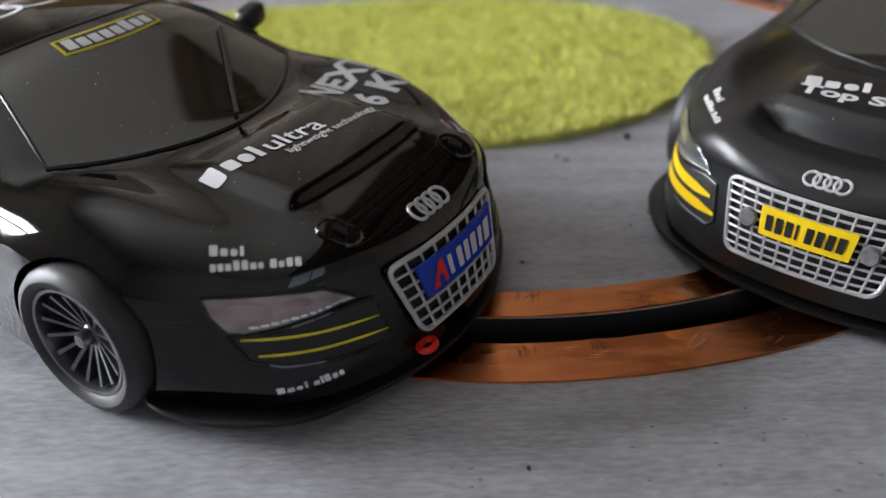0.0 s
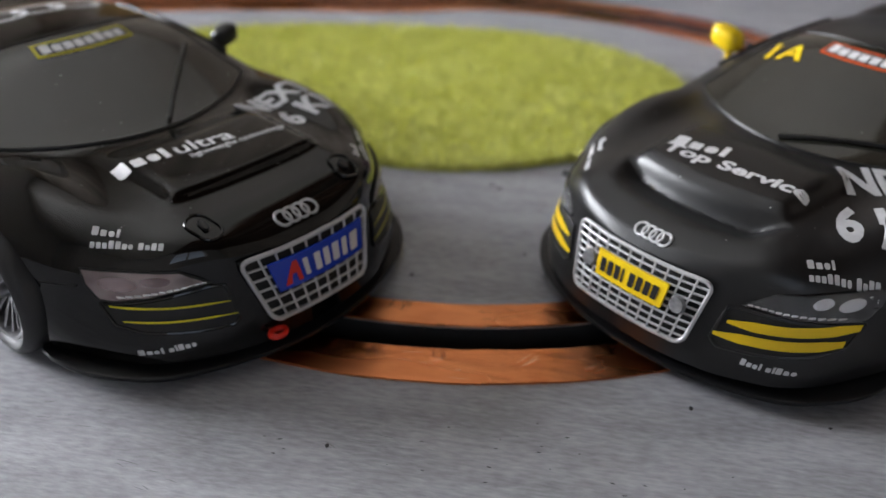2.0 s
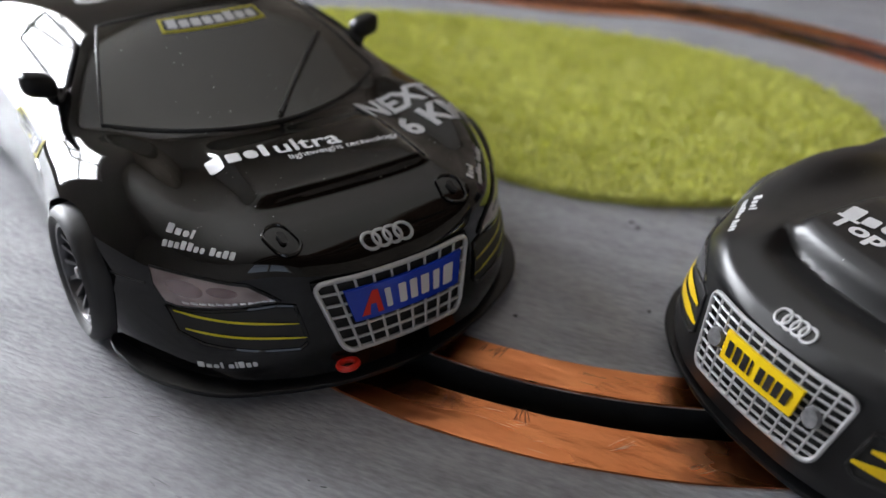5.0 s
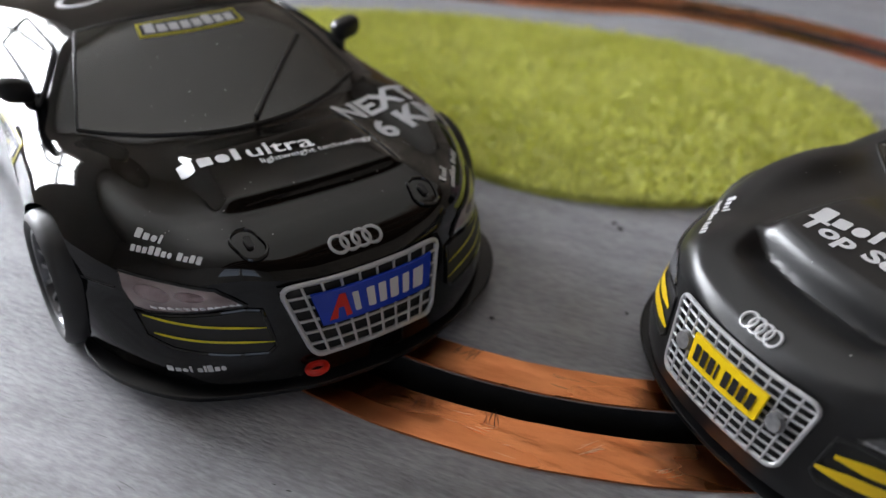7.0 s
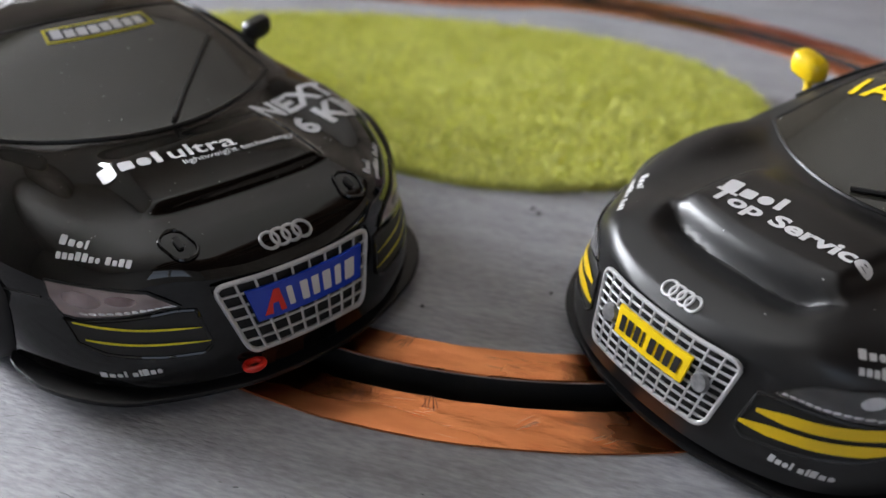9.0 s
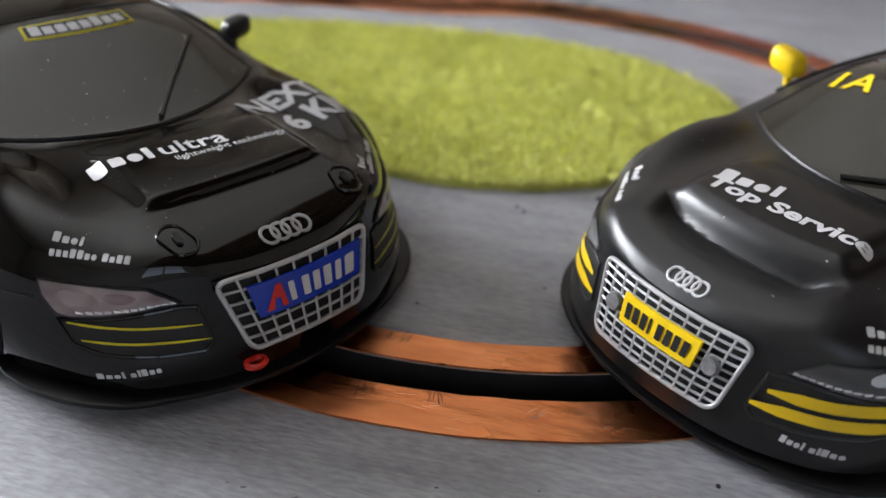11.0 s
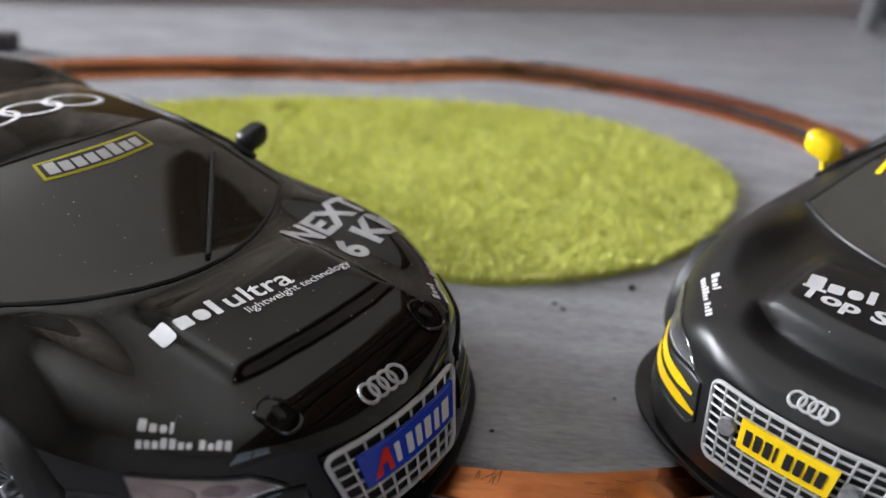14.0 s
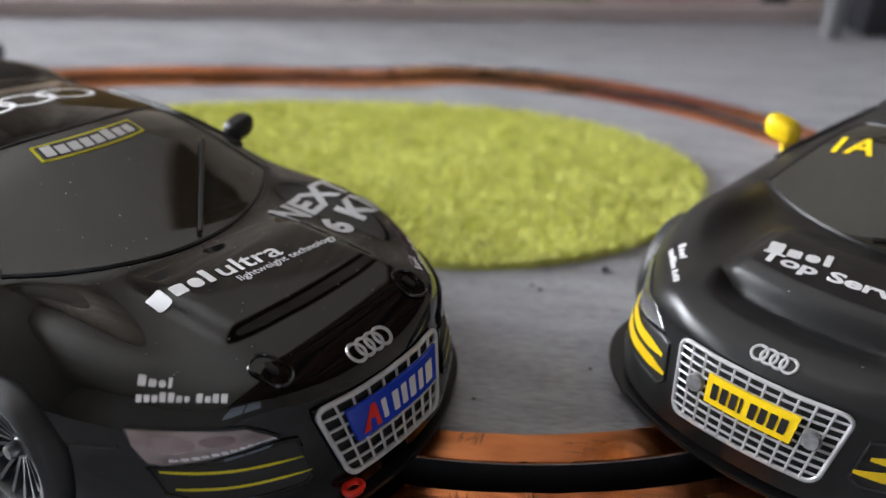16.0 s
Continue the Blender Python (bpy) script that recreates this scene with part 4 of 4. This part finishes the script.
def screen_sticker(root, edge_mat, fill_mat, letter_mat, label, slant):
    def at(u, v, lift):
        x, y = windscreen_point(0.775 + 0.145 * v, -0.485 + 0.985 * u)
        hit, normal, _, _ = SKIN.ray_cast(Vector((x, y, 3)), Vector((0, 0, -1)))
        return hit + normal * lift
    def patch(shape, lift):
        bm = bmesh.new()
        for pts in shape:
            bm.faces.new([bm.verts.new(at(u, v, lift)) for u, v in pts])
        return bm
    def strip(u0, u1, v0, v1, n=12):
        return [[(u0 + (u1 - u0) * k / n, v0), (u0 + (u1 - u0) * (k + 1) / n, v0), (u0 + (u1 - u0) * (k + 1) / n, v1), (u0 + (u1 - u0) * k / n, v1)] for k in range(n)]
    s = part("screen_sticker", patch(strip(0, 1, 0, 1), 0.009), edge_mat, root, label)
    part("sticker_field", patch(strip(0.025, 0.975, 0.12, 0.88), 0.011), fill_mat, s)
    for k in range(8):
        u, tall = 0.06 + 0.111 * k, 0.82 if k in (0, 5) else 0.70
        part("sticker_bar", patch([[(u, 0.2), (u + 0.088, 0.2), (u + 0.088, tall), (u, tall)]], 0.013), letter_mat, s)


def door_sticker(root):
    """The yellow-edged sticker on the car's right door."""
    frame_ = dict(u=(1, 0, 0), v=(0, 0, 1))
    s = part("door_sticker", wrap(grid_patch(bmesh.new(), [(-2.0, 0.60), (-1.5, 0.60), (-1.5, 0.71), (-2.0, 0.71)], 10, 4), (0, -0.9, 0), **frame_), LIME, root, "yellow sponsor sticker on the door")
    part("sticker_field", wrap(grid_patch(bmesh.new(), [(-1.98, 0.615), (-1.52, 0.615), (-1.52, 0.695), (-1.98, 0.695)], 10, 3), (0, -0.9, 0), lift=0.007, **frame_), BLACK, s)
    for k in range(8):
        x = -1.965 + 0.055 * k
        part("sticker_bar", wrap(plate(bmesh.new(), rounded(x, 0.63, x + 0.042, 0.68, 0.006, 2)), (0, -0.9, 0), lift=0.010, **frame_), WHITE, s)


door_sticker(a)


def dust(root, seed, count):
    """Fine pale dust lying on the bonnet and screen."""
    r = random.Random(seed)
    bm = bmesh.new()
    for _ in range(count):
        u, v, s = r.uniform(-0.75, 0.75), r.uniform(0.12, 1.7), r.choice((0.0014, 0.0018, 0.0022, 0.003))
        t = r.uniform(0, 3)
        long = r.choice((1, 1, 1.4, 2.5))
        plate(bm, [(u + s * long * math.cos(t + k * math.pi / 2) * (1 if k % 2 == 0 else 1 / long), v + s * math.sin(t + k * math.pi / 2)) for k in range(4)])
    tagged(part("dust", wrap(bm, (0, 0, 0), lift=0.008, **ABOVE), DUST, root, "fine pale dust specks"), kind="stuff")


DUST = material("pale_dust", (0.36, 0.36, 0.36), 0.8, vary=0.3, scale=200)
dust(a, 4, 150)
screen_sticker(a, LIME, BLACK, WHITE, "yellow-edged sponsor sticker on the windscreen", 0)
for k in range(4):
    bm = bmesh.new()
    n = 28
    c = (k - 1.5) * 0.23
    ring = [[bm.verts.new((c + r * math.cos(t * math.tau / n), 2.44 + r * math.sin(t * math.tau / n), 0)) for t in range(n)] for r in (0.125, 0.155)]
    for t in range(n):
        bm.faces.new((ring[0][t], ring[0][(t + 1) % n], ring[1][(t + 1) % n], ring[1][t]))
    part("roof_ring", wrap(bm, (0, 0, 0), lift=0.005, **ABOVE), WHITE, a, "large white ring on the roof")

VENT, PILLOW, ROUND, BACK, BOW, ACROSS, LIP_RUN = 0.080, 0.055, 0.07, -0.325, 0.30, 0.43, 0.045
HALF = [(x, w * (1 - 0.05 * step(-0.02, -0.45, x))) for x, w in HALF]
NOSE = sorted((w, x) for x, w in HALF if x >= -1.05)
OUTLINE = outline_points()
SHELL = body_shell()
SKIN = BVHTree.FromBMesh(SHELL)
BODY = body_mesh()
b = car("satin_slot_car", CAR_B, SATIN, SCREEN_A, "satin black racing coupe slot car with yellow grille plate")
splitter(b, 0.965, 0.85)
G_HALF_BOT = 0.330
g = grille(b, 9, 11, SILVER, 0.0060)
p, spot = number_plate(g, -0.53, 0.56, 0.42, 0.80, YELLOW, "yellow sponsor plate with black bars")
marks(p, spot, [rounded(0.07 + 0.11 * k, 0.22, 0.07 + 0.11 * k + (0.03 if k == 3 else 0.078), 0.78, 0.015, 2) for k in range(8)], BLACK)
BADGE = material("dark_grey_badge", (0.30, 0.30, 0.31), 0.4, second=(0.06, 0.06, 0.06), scale=700)
for s in (-0.70, 0.74):
    bm = bmesh.new()
    c = grille_point(s, 0.56, 0.03)
    bmesh.ops.create_cone(bm, cap_ends=True, segments=24, radius1=0.043, radius2=0.036, depth=0.02, matrix=Matrix.Translation(c) @ Matrix.Rotation(radians(78), 4, "Y"))
    part("grille_badge", bm, BADGE, g, "round grey badge")
rings_badge(b, 0.033, 0.043, (-0.012, 0.012, 0.605), dict(u=(0, 1, 0), v=(-0.72, 0, 0.69)), SILVER, "grey ring of the bonnet badge", 0.007, 0.0075)
for side in (1, -1):
    headlight(b, side, LAMP_B, True)
    intake(b, side, YELLOW, SATIN, ((0.388, 0.388, 0.47, 0.86, 0.045), (0.322, 0.325, 0.43, 0.84, 0.045)))
    mirror(b, side, YELLOW, "bright yellow door mirror", 1.15, 0.075, 0.03)
wiper(b, (-1.04, -0.05), (-1.30, 0.55))
part("bonnet_lettering", wrap(turned(bars("tnoi", 0.29, 0.115), 13, -0.335, 0.525), (0, 0, 0), cuts=1, **ABOVE), WHITE, b, "white sponsor lettering")
part("bonnet_lettering", wrap(turned(lettering("Top Service", 0.125, 1, 0.035, 0.77), 6, -0.335, 0.415), (0, 0, 0), cuts=1, **ABOVE), WHITE, b, "white sponsor lettering")
prints(b, (("NEXT", 0.48, 0.80, 43, 0.27, 0.56), ("6 KM", 0.655, 0.44, 38, 0.28, 0.48)), ((-0.76, 0.44, -54), (0.667, 0.225, 52)))
part("lip_lettering", wrap(turned(bars("tnoi nitno", 0.20, 0.032), -6, 0.565, 0.205), (0, 0, 0), **FRONT), WHITE, b, "small white lettering")
dust(b, 9, 40)
screen_sticker(b, ORANGE, BLACK, WHITE, "orange-edged sponsor sticker on the windscreen", 0)
part("class_mark", wrap(turned(lettering("1A", 0.14, 1.1, 0.02), 0, -0.545, 1.60), (0, 0, 0), lift=0.012, cuts=1, **ABOVE), YELLOW, b, "yellow class mark on the windscreen")


# ---- far side of the board ----
def far_line(x, off):
    x -= 0.45
    return Vector((x, FAR_EDGE + FAR_SLOPE * x + off, 0))


ang = math.degrees(math.atan(FAR_SLOPE))


def far_box(name, x, off, w, d, h, mat, label, category, z=-0.596, bevel=0.03):
    bm = box(bmesh.new(), (-w / 2, 0, 0), (w / 2, d, h), bevel)
    ob = part(name, bm, mat, smooth=False)
    p = far_line(x, off) * S
    ob.matrix_world = pose(p.x, p.y, z * S, 0, 0, ang)
    return tagged(ob, label, category)


CREAM = material("cream_card", (0.78, 0.70, 0.60), 0.7, vary=0.08, scale=30)
OCHRE = material("ochre_card", (0.36, 0.24, 0.09), 0.7, vary=0.25, scale=30)
DARK = material("dark_plastic", (0.02, 0.02, 0.028), 0.5, vary=0.2, scale=40)
GREENBOX = material("olive_green_card", (0.26, 0.29, 0.10), 0.7, vary=0.2, scale=30)
PINK = material("pale_pink_card", (0.78, 0.64, 0.66), 0.7, second=(0.62, 0.34, 0.38), scale=90, stretch=(3, 1, 0.3))
NAVY = material("navy_card", (0.03, 0.04, 0.2), 0.6, vary=0.2, scale=40)
POST = material("pale_grey_metal", (0.22, 0.22, 0.23), 0.4, metal=0.5, vary=0.1, scale=60)
far_box("edge_strip", 0, 0.02, 30, 0.25, 0.80, LIP, "low mauve-brown wooden strip along the board's far edge", "edging", bevel=0.02)
far_box("card_box", -3.9, 1.2, 2.6, 1.5, 3.0, OCHRE, "ochre brown cardboard box behind the board", "box")
far_box("card_box", -1.95, 1.1, 1.0, 1.2, 3.2, CREAM, "cream cardboard box behind the board", "box")
far_box("bottle", -1.22, 0.9, 0.24, 0.3, 2.2, DARK, "small dark bottle behind the board", "bottle", bevel=0.08)
far_box("bottle", -0.68, 0.9, 0.46, 0.4, 2.0, DARK, "small dark bottle behind the board", "bottle", bevel=0.1)
far_box("card_box", 0.85, 1.3, 2.4, 1.4, 3.2, GREENBOX, "olive green cardboard box behind the board", "box")
far_box("card_box", 3.3, 1.0, 2.3, 1.4, 3.4, PINK, "pale pink and white striped box behind the board", "box")
far_box("card_box", 5.05, 1.2, 1.0, 1.2, 3.0, CREAM, "cream cardboard box behind the board", "box")
far_box("marker", 4.62, 0.7, 0.3, 0.3, 1.7, DARK, "small dark tub behind the board", "tub", bevel=0.06)
far_box("marker", 5.45, 0.5, 0.26, 0.26, 1.8, NAVY, "small navy blue tub behind the board", "tub", bevel=0.06)
bm = bmesh.new()
tube(bm, [(0, 0, 0), (0, 0, 2.6)], 0.13, 16)
ob = part("post", bm, POST)
q = far_line(4.9, -0.75) * S
ob.matrix_world = pose(q.x, q.y, 0)
tagged(ob, "pale grey metal post standing on the board", "post")
far_box("dark_case", 6.55, -0.75, 2.4, 0.7, 2.4, DARK, "dark plastic case standing on the board", "case", z=0.0)
bm = box(bmesh.new(), (-0.14, -0.1, 0), (0.14, 0.1, 0.16), 0.02)
ob = part("clip", bm, DARK)
ob.matrix_world = pose(-4.85 * S, 8.6 * S, 0)
tagged(ob, "small black plastic clip lying on the board", "clip")

# specks of dust and grit on the board
rng = random.Random(3)
for k in range(26):
    x, y = rng.uniform(-1.5, 3.2), rng.uniform(1.6, 5.0)
    if (Vector((x, y)) - Vector((CX, CY))).length > 2.5 and abs((Vector((x, y)) - Vector((CX, CY))).length - 3.0) < 0.45:
        continue
    bm = bmesh.new()
    bmesh.ops.create_icosphere(bm, subdivisions=1, radius=rng.uniform(0.006, 0.014))
    for v in bm.verts:
        v.co = Vector((v.co.x * rng.uniform(0.8, 1.8), v.co.y, v.co.z * 0.5 + 0.004))
    ob = part("speck", bm, RECESS)
    ob.matrix_world = pose(x * S, y * S, 0, 0, 0, rng.uniform(0, 180))
    tagged(ob, "tiny dark speck of grit on the board", "speck", "specks on the board")
bm = bmesh.new()
bmesh.ops.create_icosphere(bm, subdivisions=1, radius=0.022)
ob = part("speck", bm, RECESS)
ob.matrix_world = pose(1.006 * S, 5.085 * S, 0.008 * S)
tagged(ob, "tiny dark speck of grit on the board", "speck", "specks on the board")

# fine scuffs in the paint near the table's front, too many to count
rng = random.Random(11)
bm = bmesh.new()
for k in range(34):
    cx, cy = rng.choice(((0.1, 2.25), (0.75, 2.15), (1.0, 2.4), (0.4, 1.95), (1.35, 2.2)))
    x, y, l, w = rng.gauss(cx, 0.2), rng.gauss(cy, 0.11), rng.uniform(0.004, 0.016), rng.uniform(0.0015, 0.0035)
    t = rng.uniform(-0.35, 0.35)
    c, n = Vector((math.cos(t), math.sin(t), 0)) * l, Vector((-math.sin(t), math.cos(t), 0)) * w
    p = Vector((x, y, 0.002))
    ring = [bm.verts.new(p + q) for q in (-c, -c * 0.3 - n, c * 0.5 - n * 0.7, c, c * 0.3 + n, -c * 0.5 + n * 0.8)]
    peak = bm.verts.new(p + Vector((0, 0, 0.003)))
    for i in range(6):
        bm.faces.new((ring[i], ring[(i + 1) % 6], peak))
ob = part("grit", bm, RECESS, smooth=False)
tagged(ob, "fine dark grit and scuffs on the grey board", "grit", kind="stuff")
